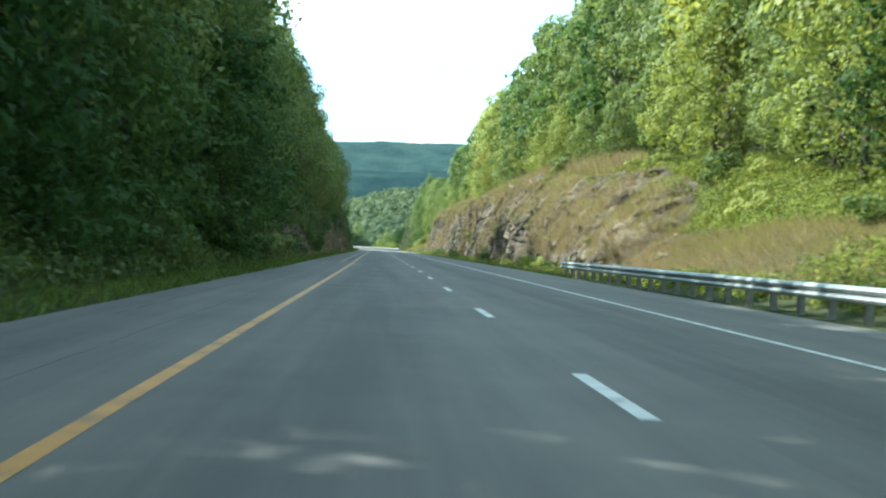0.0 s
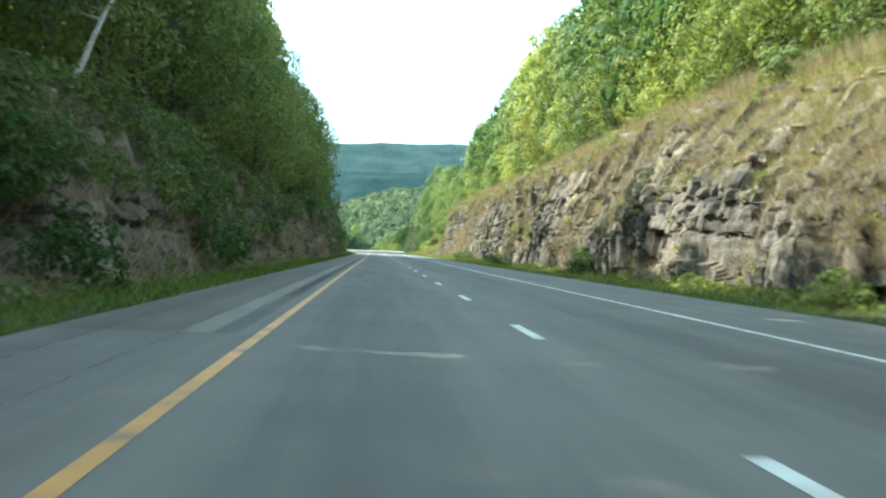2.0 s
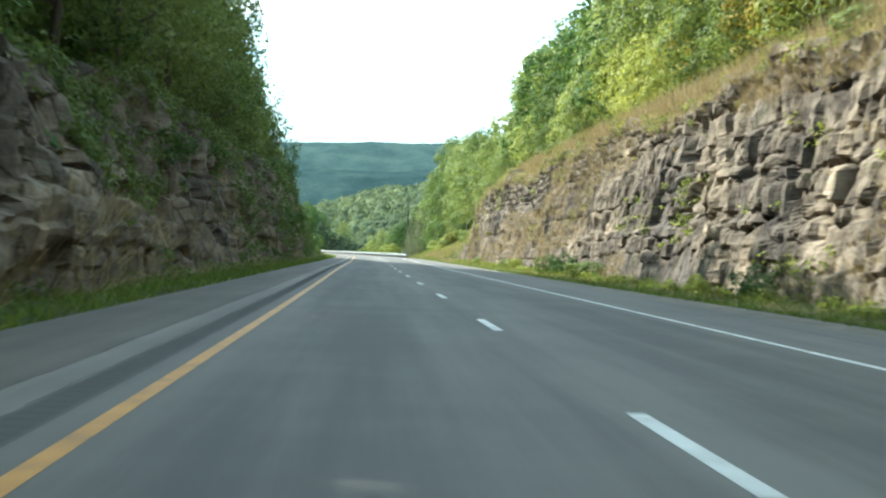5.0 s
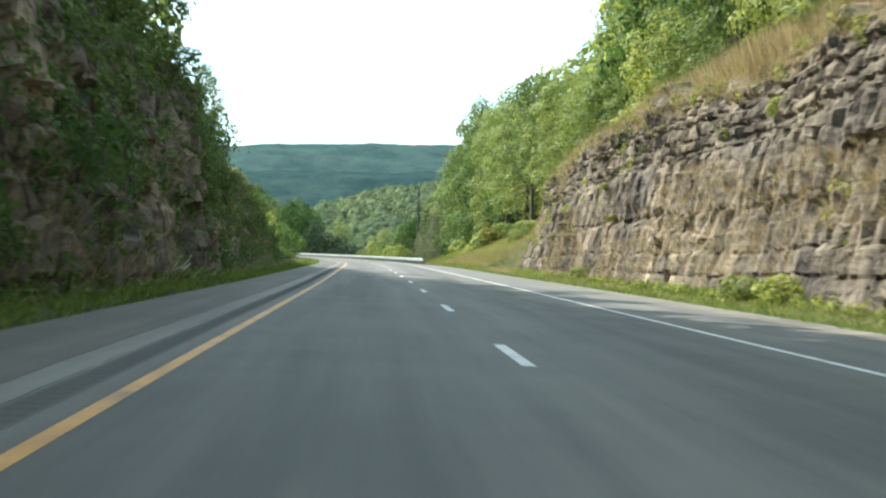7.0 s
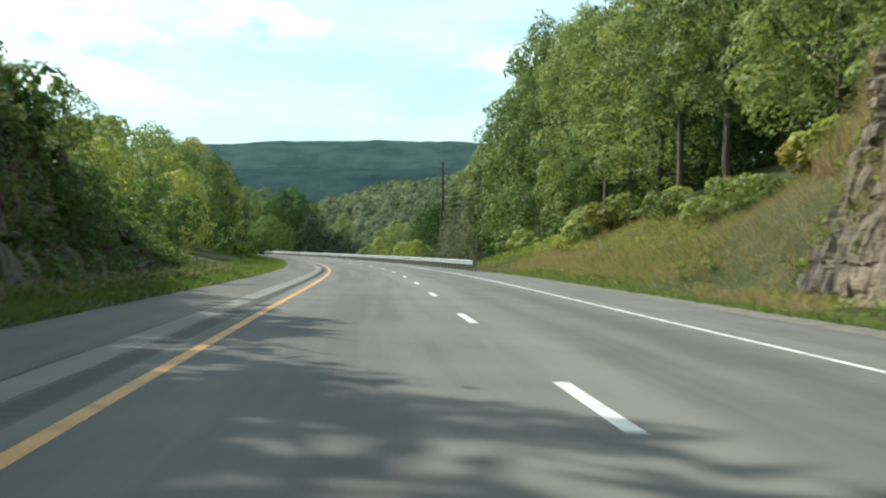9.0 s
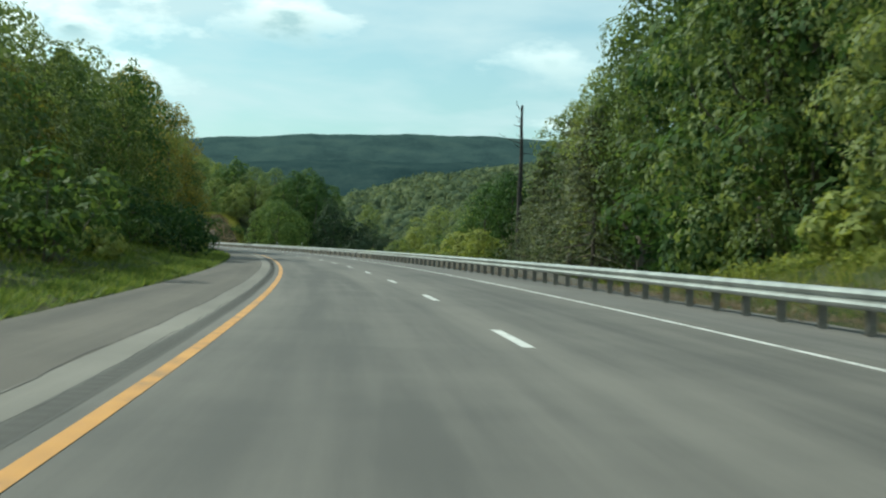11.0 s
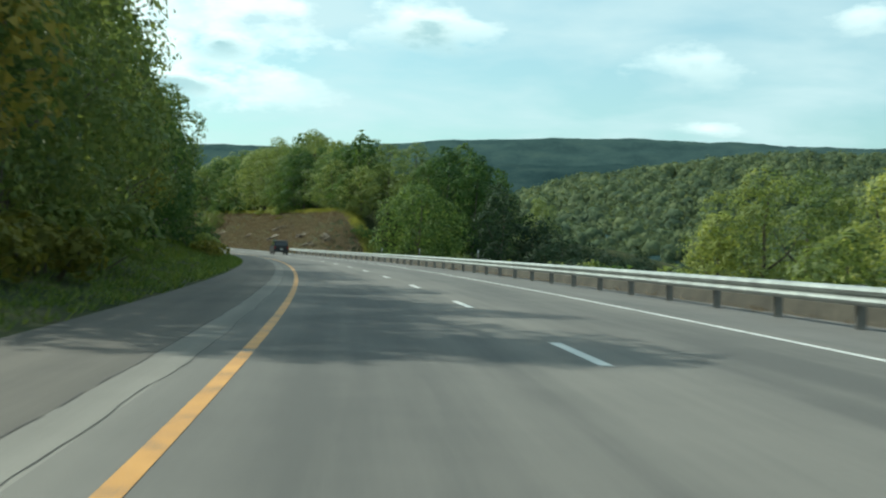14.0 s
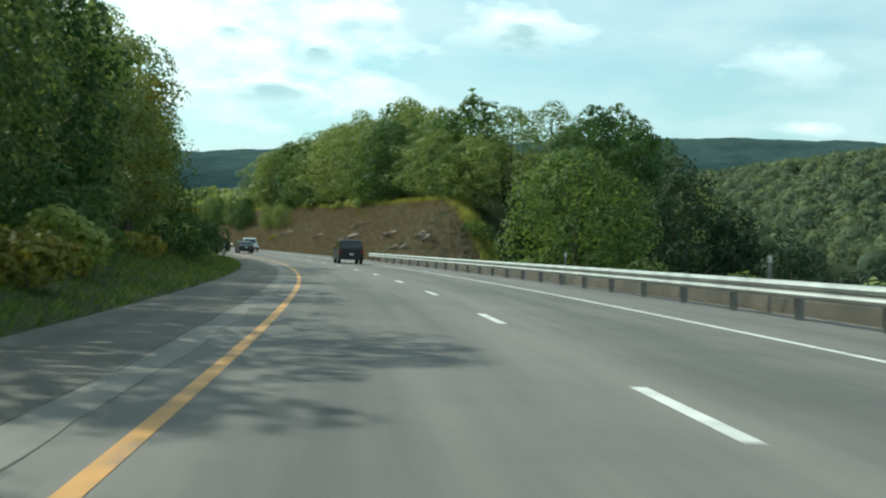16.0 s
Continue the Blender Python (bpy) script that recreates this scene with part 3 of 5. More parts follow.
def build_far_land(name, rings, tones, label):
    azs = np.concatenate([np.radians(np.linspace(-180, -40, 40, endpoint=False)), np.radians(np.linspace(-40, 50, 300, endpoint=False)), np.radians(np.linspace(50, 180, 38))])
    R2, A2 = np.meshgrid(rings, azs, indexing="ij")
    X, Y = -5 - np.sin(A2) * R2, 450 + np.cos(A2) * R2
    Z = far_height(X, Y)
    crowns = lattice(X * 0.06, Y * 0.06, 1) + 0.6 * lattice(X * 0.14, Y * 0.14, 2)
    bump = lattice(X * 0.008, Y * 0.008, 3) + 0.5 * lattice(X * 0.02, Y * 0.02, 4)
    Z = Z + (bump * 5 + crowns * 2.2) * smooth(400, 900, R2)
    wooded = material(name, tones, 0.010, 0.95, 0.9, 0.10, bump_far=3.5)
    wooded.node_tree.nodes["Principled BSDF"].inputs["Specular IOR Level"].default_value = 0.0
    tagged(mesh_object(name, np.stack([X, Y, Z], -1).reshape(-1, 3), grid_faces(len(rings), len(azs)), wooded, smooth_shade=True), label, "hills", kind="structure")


# tones hold bluish haze; the nearer hills are darkened in place of cloud shade
build_far_land("backdrop_hills", np.concatenate([np.linspace(2, 400, 12), np.linspace(440, 1900, 50), np.linspace(1930, 2900, 50)]), [(0.018, 0.035, 0.037), (0.027, 0.049, 0.050), (0.040, 0.064, 0.060)], "long wooded hills beyond a deep valley, cloud shade put into their colour")
build_far_land("backdrop_ridge", np.linspace(2900, 4330, 60), [(0.031, 0.054, 0.055), (0.043, 0.072, 0.070), (0.060, 0.091, 0.080)], "far green wooded ridge on the skyline, paled by haze in its colour")


# ---- rock walls ----
BED_EDGES = np.array([-4, -3, -1.2, 0.6, 1.5, 3.2, 5.8, 6.2, 6.7, 7.4, 7.8, 8.5, 9.6, 11.0, 16.0])


def rock_wall(name, side, s0, s1, height_of, foot, lean, seed, label, ds, dz, ends, column_from):
    """A blasted rock face: flat beds cut by upright joints, ledges, plucked hollows and a crumbling top."""
    r = np.random.RandomState(seed)
    s = np.arange(s0, s1, ds)
    rows = int(float(np.max(height_of(s))) / dz) + 2
    taper = smooth(s0, s0 + ends[0], s) * smooth(s1, s1 - ends[1], s)
    h = np.maximum(0.15, taper * height_of(s) * (0.98 + 0.05 * lattice(s * 0.14, 0, seed)) + taper * (0.5 * lattice(s * 0.35, 1, seed) + 0.3 * lattice(s * 1.3, 2, seed)))[:, None]
    f = np.linspace(0, 1, rows)[None, :]
    S, F = np.broadcast_arrays(s[:, None], f)
    Z = F * h - 0.2
    # beds: uneven thickness, gently waving
    wave = lattice(S * 0.05, Z * 0.12, seed + 1) * 0.8 + 0.15 * lattice(S * 0.4, Z * 0.5, seed + 2)
    edges = np.concatenate([[-6.0], -6.0 + np.cumsum(r.uniform(0.4, 1.8, 40))])
    columns = S > column_from
    # the beds are offset and bent where upright breaks cross them
    brk = S + 1.4 * lattice(S * 0.2, Z * 0.35, seed + 12)
    slip = lattice(np.floor(brk / 3.7) * 1.7 + 0.3, 0 * S, seed + 13) * 0.55 + 0.25 * lattice(S * 0.5, Z * 0.3, seed + 14)
    bed = np.where(columns, Z + 0.35 * wave + 0.012 * (S - 290), Z + 0.9 * wave + 0.012 * (S - 150) + slip)
    b1, b2 = np.clip(np.searchsorted(edges, bed) - 1, 0, 38), np.clip(np.searchsorted(BED_EDGES, bed) - 1, 0, 12)
    lo, hi = np.where(columns, BED_EDGES[b2], edges[b1]), np.where(columns, BED_EDGES[b2 + 1], edges[b1 + 1])
    b = np.where(columns, 50 + b2, b1)
    thick = hi - lo
    wide = np.where(columns, np.clip(0.16 * thick + 0.32, 0.4, 0.85), 0.5 + 1.7 * r.rand(97)[b] ** 1.5)
    along = (S + 0.22 * lattice(S * 0.9, Z * 0.8, seed + 3) + 0.7 * lattice(S * 0.23, b * 1.7, seed + 4) + r.rand(97)[b] * 5) / wide
    j = np.floor(along).astype(np.int64)
    v, u = along - j, (bed - lo) / thick
    t1, t2, t3 = r.rand(97, 211), r.rand(97, 211), r.rand(97, 211)
    one, two, three = t1[b, j % 211], t2[b, j % 211], t3[b, j % 211]
    hollow = smooth(0.15, 0.6, lattice(S * 0.11, Z * 0.28, seed + 5))
    calm = np.where(columns, 0.5, 1.0)
    block = np.where(columns, 0.20, 0.50) * (one - 0.5) - np.where(two < 0.10 * calm + 0.45 * hollow, 0.18 + 0.5 * three, 0.0) * calm
    step = (r.rand(97)[b] - 0.5) * np.where(columns, 0.15, 0.16)
    tilt = (v - 0.5) * (three - 0.5) * np.where(columns, 0.28, 0.6) + (u - 0.5) * (two - 0.6) * 0.30
    crack = 0.26 * np.exp(-(np.minimum(v, 1 - v) * wide / 0.09) ** 2) * np.where(columns, 0.3 + one, 0.15 + 1.3 * one ** 2) + 0.24 * np.exp(-(np.minimum(u, 1 - u) * thick / 0.08) ** 2) * np.where(columns, np.where(thick > 1.5, 0.1, 0.7) * two + 0.7 * three ** 3, 1.3 * two * three)
    bulk = 0.95 * lattice(S * 0.055, Z * 0.06, seed + 6) * calm + np.where(columns, 0.42, 0.5) * lattice(S * 0.19, Z * 0.22, seed + 7)
    gully = 2.8 * np.maximum(0.0, lattice(S * 0.21, Z * 0.05, seed + 8) - 0.42) * calm
    fine = 0.10 * lattice(S * 1.5, Z * 1.7, seed + 9) + 0.05 * lattice(S * 3.6, Z * 3.4, seed + 10) + np.where(columns, 0.16 * lattice(S * 2.0, Z * 0.22, seed + 11) + 0.08 * lattice(S * 4.5, Z * 0.5, seed + 15), 0)
    out = block + step + tilt - crack + bulk - gully + fine
    lean_s = lean(s)[:, None]
    curve = F ** (1.0 + 1.1 * smooth(165, 95, S)) if side > 0 else F
    l = foot + lean_s * (0.8 * curve + 0.2 * np.floor(curve * 3.2 + 0.3 * wave) / 3.2) - out * (0.25 + 0.75 * np.minimum(1.0, 2.5 * F + 0.1)) * np.minimum(1.0, h / 2.5)
    # the broken rim runs back under the soil
    l1, z1 = l[:, -1:], Z[:, -1:]
    l = np.concatenate([l, l1 + 0.9 + 0.3 * lattice(S[:, :1], 0, seed), l1 + 3.2], 1)
    Z = np.concatenate([Z, z1 + 0.12 + 0.15 * lattice(S[:, :1] * 2, 1, seed), z1 - 0.5], 1)
    v = np.stack([np.broadcast_to(s[:, None], l.shape), side * l, Z], -1)
    P = place(v[..., 0], v[..., 1], v[..., 2])
    fc = grid_faces(*v.shape[:2])
    if side > 0:
        fc = fc[:, ::-1]
    wall = tagged(mesh_object(name, P.reshape(-1, 3), fc, ROCK), label, "rock face", kind="structure")
    return wall, v, P


wall_right, grid_right, spots_right = rock_wall("rock_wall_right", 1, 56, 338, right_height, 10.7, right_lean, 3, "sunlit brown-grey blasted rock face with ledges and cracks", 0.17, 0.14, (24, 5), 222)
wall_left, grid_left, spots_left = rock_wall("rock_wall_left", -1, 50, 352, left_height, 7.9, lambda s: 2.0 + 0 * s, 8, "shaded dark rock face with ledges and hanging plants", 0.22, 0.18, (24, 16), 999)


# ---- plants ----
def leaf_cloud(rng, centres, radii, count, size, flat=0.8, loose=0.22):
    """Pointed leaves on the shells of rounded lobes; those buried inside a neighbour are left out."""
    centres, radii = np.asarray(centres, float), np.asarray(radii, float)
    sq = np.array([1, 1, flat])
    out = []
    for i, (c, r) in enumerate(zip(centres, radii)):
        d = rng.normal(size=(count, 3)) + np.array([0, 0, 0.25])
        d /= np.linalg.norm(d, axis=1)[:, None]
        pos = c + d * (r * (0.80 + 0.28 * rng.rand(count, 1) ** 1.5)) * sq
        gap = np.linalg.norm((pos[:, None] - centres[None]) / sq, axis=2) / radii[None]
        gap[:, i] = 9
        keep = gap.min(axis=1) > 0.78
        pos, d = pos[keep], d[keep]
        k = len(pos)
        nrm = d + np.array([0, 0, 0.15]) + rng.normal(size=(k, 3)) * loose
        nrm /= np.linalg.norm(nrm, axis=1)[:, None]
        ax = np.cross(nrm, rng.normal(size=(k, 3)))
        ax /= np.linalg.norm(ax, axis=1)[:, None]
        bx = np.cross(nrm, ax)
        sz = size * (0.6 + 0.8 * rng.rand(k, 1))
        out.append(np.stack([pos + ax * sz, pos - ax * sz * 0.7 + bx * sz * 0.66, pos - ax * sz * 0.7 - bx * sz * 0.66], 1).reshape(-1, 3))
    V = np.concatenate(out)
    return V, np.arange(len(V)).reshape(-1, 3)


def tube(bm, points, radii, sides=6):
    rings = []
    for i, (p, r) in enumerate(zip(points, radii)):
        a = points[min(i + 1, len(points) - 1)] - points[max(i - 1, 0)]
        a.normalize()
        u = a.orthogonal().normalized()
        w = a.cross(u)
        rings.append([bm.verts.new(p + (u * math.cos(2 * math.pi * k / sides) + w * math.sin(2 * math.pi * k / sides)) * r) for k in range(sides)])
    for x, y in zip(rings, rings[1:]):
        for k in range(sides):
            bm.faces.new((x[k], x[(k + 1) % sides], y[(k + 1) % sides], y[k]))
    bm.faces.new(rings[-1])


def make_tree(seed, height, radius, low, mat, lobes=34, leaves=170, size=0.22, bark=BARK):
    """A broadleaf tree: tapered trunk, limbs, and a crown of leafy lobes with an uneven outline."""
    rng = np.random.RandomState(seed)
    root = new("tree")
    bm = bmesh.new()
    lean = Vector((rng.uniform(-0.06, 0.06), rng.uniform(-0.06, 0.06), 1))
    pts = [lean * (height * t) + Vector((rng.uniform(-0.1, 0.1), rng.uniform(-0.1, 0.1), 0)) * (t > 0) for t in np.linspace(-0.03, 0.86, 7)]
    tube(bm, pts, [height * 0.0115 * (1.15 - t) + 0.02 for t in np.linspace(0, 0.95, 7)], 7)
    centres, radii = [], []
    mid, half = height * (low + 1) / 2, height * (1 - low) / 2
    for k in range(lobes):
        u = -1 + 2 * (k + rng.rand()) / lobes
        a = k * 2.4 + rng.uniform(-0.5, 0.5)
        shape = math.sqrt(max(0.03, 1 - abs(u) ** (2.0 if u > 0 else 4.0))) * (1.0 - 0.15 * u)
        d = rng.uniform(0.50, 0.86) if k % 4 else rng.uniform(0.0, 0.4)
        r = radius * rng.uniform(0.26, 0.44) * (1.0 if u < 0.6 else 0.85)
        centres.append(np.array([math.cos(a) * radius * shape * d, math.sin(a) * radius * shape * d, mid + half * u * 0.88]))
        radii.append(r)
    for k in range(10):
        c = Vector(centres[k * (lobes // 10)])
        t = rng.uniform(0.2, 0.6)
        start = lean * (height * min(t, max(0.15, c.z / height - 0.12)))
        tube(bm, [start, start.lerp(c, 0.55) + Vector((0, 0, -0.03 * height)), c], [height * 0.006, height * 0.004, 0.02], 5)
    # a few loose sprays break the outline
    for k in range(26):
        c = centres[rng.randint(lobes)]
        v = rng.normal(size=3)
        v /= np.linalg.norm(v)
        centres.append(c + v * radius * 0.34 * np.array([1, 1, 0.8]))
        radii.append(radius * rng.uniform(0.07, 0.14))
    part("trunk", bm, bark, root)
    big = int(leaves)
    V1, F1 = leaf_cloud(rng, centres[:lobes], radii[:lobes], big, size)
    V2, F2 = leaf_cloud(rng, centres[lobes:], radii[lobes:], max(12, big // 9), size, loose=0.8)
    mesh_object("crown", np.concatenate([V1, V2]), np.concatenate([F1, F2 + len(V1)]), mat, root)
    return root


def make_pine(seed, height, radius):
    """A conifer: straight trunk with a bare foot and tiers of flat, drooping boughs."""
    r = np.random.RandomState(seed)
    root = new("tree")
    bm = bmesh.new()
    tube(bm, [Vector((0, 0, height * t)) for t in (-0.03, 0.3, 0.7, 0.98)], [height * 0.014, height * 0.011, height * 0.006, 0.02], 7)
    centres, radii = [], []
    for k in range(16):
        z = height * (0.16 + 0.80 * k / 15)
        reach = radius * (1 - (k / 15.5) ** 1.4) * r.uniform(0.75, 1.1)
        for j in range(5):
            a = k * 1.1 + j * 1.2566 + r.uniform(-0.3, 0.3)
            tip = Vector((math.cos(a) * reach, math.sin(a) * reach, z - 0.12 * reach))
            tube(bm, [Vector((0, 0, z)), tip], [0.05, 0.015], 4)
            for q in (0.45, 0.85):
                centres.append(np.array([tip.x * q, tip.y * q, z - 0.12 * reach * q]))
                radii.append(max(0.55, reach * 0.38) * r.uniform(0.8, 1.15))
    part("trunk", bm, BARK, root)
    V, F = leaf_cloud(r, centres, radii, 90, 0.13, flat=0.62, loose=0.7)
    mesh_object("crown", V, F, PINE, root)
    return tagged(root, "grey-green pine with tiers of drooping boughs", "tree")


def make_shrub(seed, height, radius, mat, clumps=14, leaves=90, size=0.10):
    rng = np.random.RandomState(seed)
    root = new("shrub")
    bm = bmesh.new()
    centres, radii = [], []
    for k in range(clumps):
        a, d = rng.uniform(0, 6.283), math.sqrt(rng.rand())
        c = np.array([math.cos(a) * radius * d * 0.8, math.sin(a) * radius * d * 0.8, height * (0.25 + 0.6 * rng.rand() * (1.1 - 0.5 * d))])
        centres.append(c)
        radii.append(radius * rng.uniform(0.25, 0.42))
        if k < 6:
            tube(bm, [Vector((c[0] * 0.2, c[1] * 0.2, -0.1)), Vector(c)], [0.03, 0.01], 4)
    part("stem", bm, BARK, root)
    V, F = leaf_cloud(rng, centres, radii, leaves, size)
    mesh_object("foliage", V, F, mat, root)
    return root


TREE_LABEL = {"LEAF": "leafy green broadleaf tree in full summer leaf", "LEAF_BRIGHT": "sunlit yellow-green broadleaf tree on the slope", "LEAF_DARK": "dark green dense broadleaf tree in the shade", "LEAF_RUST": "broadleaf tree with leaves turning yellow and rust", "LEAF_TALL": "tall forest tree with a bare lower trunk", "BRIGHT_TALL": "sunlit yellow-green tree with a bare lower trunk", "LEAF_DEEP": "dense tree in a hollow, blue-green leaves darkened for shade"}
KINDS = {}
SHADES = {"LEAF": LEAF, "LEAF_BRIGHT": LEAF_BRIGHT, "LEAF_DARK": LEAF_DARK, "LEAF_RUST": LEAF_RUST, "LEAF_TALL": LEAF, "BRIGHT_TALL": LEAF_BRIGHT, "LEAF_DEEP": LEAF_DEEP}
for seed, (key, hgt, rad, low) in enumerate((
        ("LEAF", 8, 3.0, 0.06), ("LEAF", 11, 3.7, 0.06), ("LEAF", 14, 4.2, 0.07), ("LEAF", 18, 4.8, 0.08), ("LEAF", 22, 5.2, 0.10),
        ("LEAF_BRIGHT", 8, 3.0, 0.05), ("LEAF_BRIGHT", 12, 3.9, 0.06), ("LEAF_BRIGHT", 16, 4.4, 0.08),
        ("LEAF_DARK", 8, 3.1, 0.04), ("LEAF_DARK", 12, 4.0, 0.05), ("LEAF_DARK", 16, 4.6, 0.05), ("LEAF_DARK", 20, 5.0, 0.06),
        ("LEAF_RUST", 9, 3.2, 0.06), ("LEAF_RUST", 13, 3.9, 0.08),
        ("LEAF_TALL", 14, 3.6, 0.26), ("LEAF_TALL", 19, 4.2, 0.30), ("LEAF_TALL", 24, 4.6, 0.32),
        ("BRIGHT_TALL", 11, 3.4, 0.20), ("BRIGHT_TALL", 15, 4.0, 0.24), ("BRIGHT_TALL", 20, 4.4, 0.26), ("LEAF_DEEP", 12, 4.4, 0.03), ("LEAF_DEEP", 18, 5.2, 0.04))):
    near = 7 < hgt < 15
    fine = key == "LEAF_RUST" or (key in ("LEAF", "LEAF_TALL") and hgt > 10)
    t = make_tree(seed + 20, hgt, rad, low, SHADES[key], 38, 250 if fine else 175 if near else 205, (0.086 + 0.0056 * hgt) * (0.76 if fine else 1.0))
    tagged(t, TREE_LABEL[key], "tree")
    KINDS.setdefault(key, []).append((t, hgt))
SHRUBS = []
for seed, (hgt, rad, mat, label) in enumerate([(1.6, 1.3, LEAF, "low green roadside shrub with small leaves"), (1.2, 1.1, LEAF_BRIGHT, "yellow-green leafy roadside bush in the sun"), (1.3, 1.2, LEAF_RUST, "rust-tinged dry bush on the slope"), (2.2, 1.7, LEAF_DARK, "dark green bushy shrub")]):
    t = make_shrub(seed + 60, hgt, rad, mat)
    tagged(t, label, "shrub")
    SHRUBS.append((t, label, hgt))
USED = set()


def set_down(ob, m):
    """The first time the thing itself is moved to m, later a copy of it."""
    if ob.name in USED:
        return copy_thing(ob, m @ Matrix.Diagonal((*(1 / k for k in ob.scale), 1)))
    USED.add(ob.name)
    ob.matrix_basis = m
    return ob


def put_thing(ob, s, l, scale=1.0, spin=0.0, sink=0.1, group="", squeeze=1.0):
    p = place(s, l, 0)
    m = Matrix.Translation((p[0], p[1], ground_z(s, l) - sink)) @ Matrix.Rotation(spin, 4, "Z") @ Matrix.Diagonal((scale * squeeze, scale * squeeze, scale, 1))
    ob = set_down(ob, m)
    if group:
        ob["group"] = group
    return ob


rng = np.random.RandomState(5)
SHORT = {"G": "LEAF", "B": "LEAF_BRIGHT", "D": "LEAF_DARK", "R": "LEAF_RUST", "T": "LEAF_TALL", "Y": "BRIGHT_TALL", "K": "LEAF_DEEP"}


def tree_of(key, tall):
    """The tree of that colour whose height comes nearest."""
    return min(KINDS[SHORT[key]], key=lambda k: abs(math.log(k[1] * 1.04 / tall)) + rng.uniform(0, 0.12))


def forest(s0, s1, l0, step, top_of, keys, group, jitter=1.5, wander=1.2, least=4.0, vary=1.0, slim=1.0):
    """A row of trees along the road; top_of(s) gives the height of the crowns over the road."""
    made = []
    rng.seed(int(abs(s0) * 10 + abs(l0) * 100))
    for s in np.arange(s0, s1, step):
        ss = s + rng.uniform(-jitter, jitter)
        l = l0 + rng.uniform(-wander, wander)
        tall = max(least, float(top_of(ss)) - ground_z(ss, l) + rng.uniform(-2.2, 1.2) * vary)
        kind = tree_of(keys[rng.randint(len(keys))], tall)
        made.append(put_thing(kind[0], ss, l, tall / (kind[1] * 1.04), rng.uniform(0, 6.28), 0.3, group, slim * rng.uniform(0.9, 1.12)))
    return made


SUNNY, SHADY, INNER, VALLEY = "trees above the sunlit rock wall", "trees above the shaded rock wall", "trees on the inner side of the bend", "tall trees behind the guard rail"
# straight cut: the wooded slopes over both rock walls
front_top = lambda s: table(s, (66, 15), (112, 17), (150, 20), (200, 21), (300, 21), (342, 18))
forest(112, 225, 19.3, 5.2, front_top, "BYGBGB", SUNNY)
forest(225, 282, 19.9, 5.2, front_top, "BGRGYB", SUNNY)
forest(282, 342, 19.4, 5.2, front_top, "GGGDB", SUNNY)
BEHIND = forest(-8, 342, 20.8, 5.8, lambda s: table(s, (0, 27), (100, 30), (170, 32.5), (240, 31), (340, 29)), "TTYTD", SUNNY, vary=0.7)
forest(8, 112, 19.5, 7.6, lambda s: table(s, (0, 17), (112, 18)), "GGDGB", SUNNY)
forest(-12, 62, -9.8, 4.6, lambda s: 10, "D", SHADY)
forest(-12, 284, -12.2, 5.2, lambda s: table(s, (0, 18), (60, 19), (240, 20), (258, 17), (274, 13), (285, 12.4)), "GGG", SHADY, vary=0.7)
BEHIND += forest(112, 236, -19.5, 9.5, lambda s: 34.5, "TG", SHADY, jitter=3.0, vary=1.2)
forest(286, 340, -13.0, 5.5, lambda s: table(s, (286, 12), (295, 10.3), (302, 9.2), (323, 7.3), (340, 6.2)), "DGG", SHADY, vary=0.5, least=2.5)
forest(310, 312, -12.5, 5.0, lambda s: 13.6, "T", SHADY, 0.0, 0.1, vary=0.1, slim=0.75)
forest(346, 404, -14.2, 5.5, lambda s: table(s, (346, 6.5), (404, 8.5)), "GBG", INNER, vary=0.5)
# outer side, from the end of the rock wall down towards the valley
outer_top = lambda s: table(s, (338, 19), (352, 20.5), (372, 22.5), (387, 23.5), (401, 24.5), (415, 26.8), (424, 27.8), (432, 26))
forest(340, 396, 18.0, 7.4, outer_top, "GGTGT", VALLEY, vary=1.3)
forest(397, 430, 20.6, 6.4, outer_top, "GDTDG", VALLEY, vary=0.6, slim=0.74)
forest(338, 440, 23.5, 6.0, lambda s: outer_top(s) - 0.5, "D", VALLEY, vary=1.3)
valley_top = lambda s: table(s, (432, 25), (442, 22.5), (450, 18.5), (464, 14.2), (472, 11.8), (482, 10.8), (492, 8.6), (504, 5.5))
for a, b, l in ((434, 456, 22.6), (458, 487, 26.0), (489, 504, 22.0)):
    forest(a, b, l, 5.4, valley_top, "DTTG", VALLEY, wander=1.2, vary=0.3, slim=0.86 if a == 434 else 1.0)
PINES = [make_pine(120 + k, hgt, rad) for k, (hgt, rad) in enumerate(((14, 4.2), (18, 4.8)))]
for k, (x, y, base, top) in enumerate(((10.5, 454, -3, 12.6), (9.8, 462, -4, 12.4), (9.2, 474, -5, 9.8), (8.2, 468, -4.5, 10.2), (12, 488, -6, 9.0))):
    ob = set_down(PINES[k % 2], Matrix.Translation((x, y, base)) @ Matrix.Rotation(1.3 * k, 4, "Z") @ Matrix.Scale((top - base) / (14 if k % 2 == 0 else 18), 4))
    ob["group"] = VALLEY
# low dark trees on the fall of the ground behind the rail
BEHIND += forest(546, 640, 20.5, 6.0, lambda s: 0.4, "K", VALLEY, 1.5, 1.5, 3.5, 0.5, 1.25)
BEHIND += forest(540, 640, 28.0, 6.5, lambda s: 0.6, "DDG", VALLEY, 1.5, 1.5, 4.0, 0.7, 1.2)
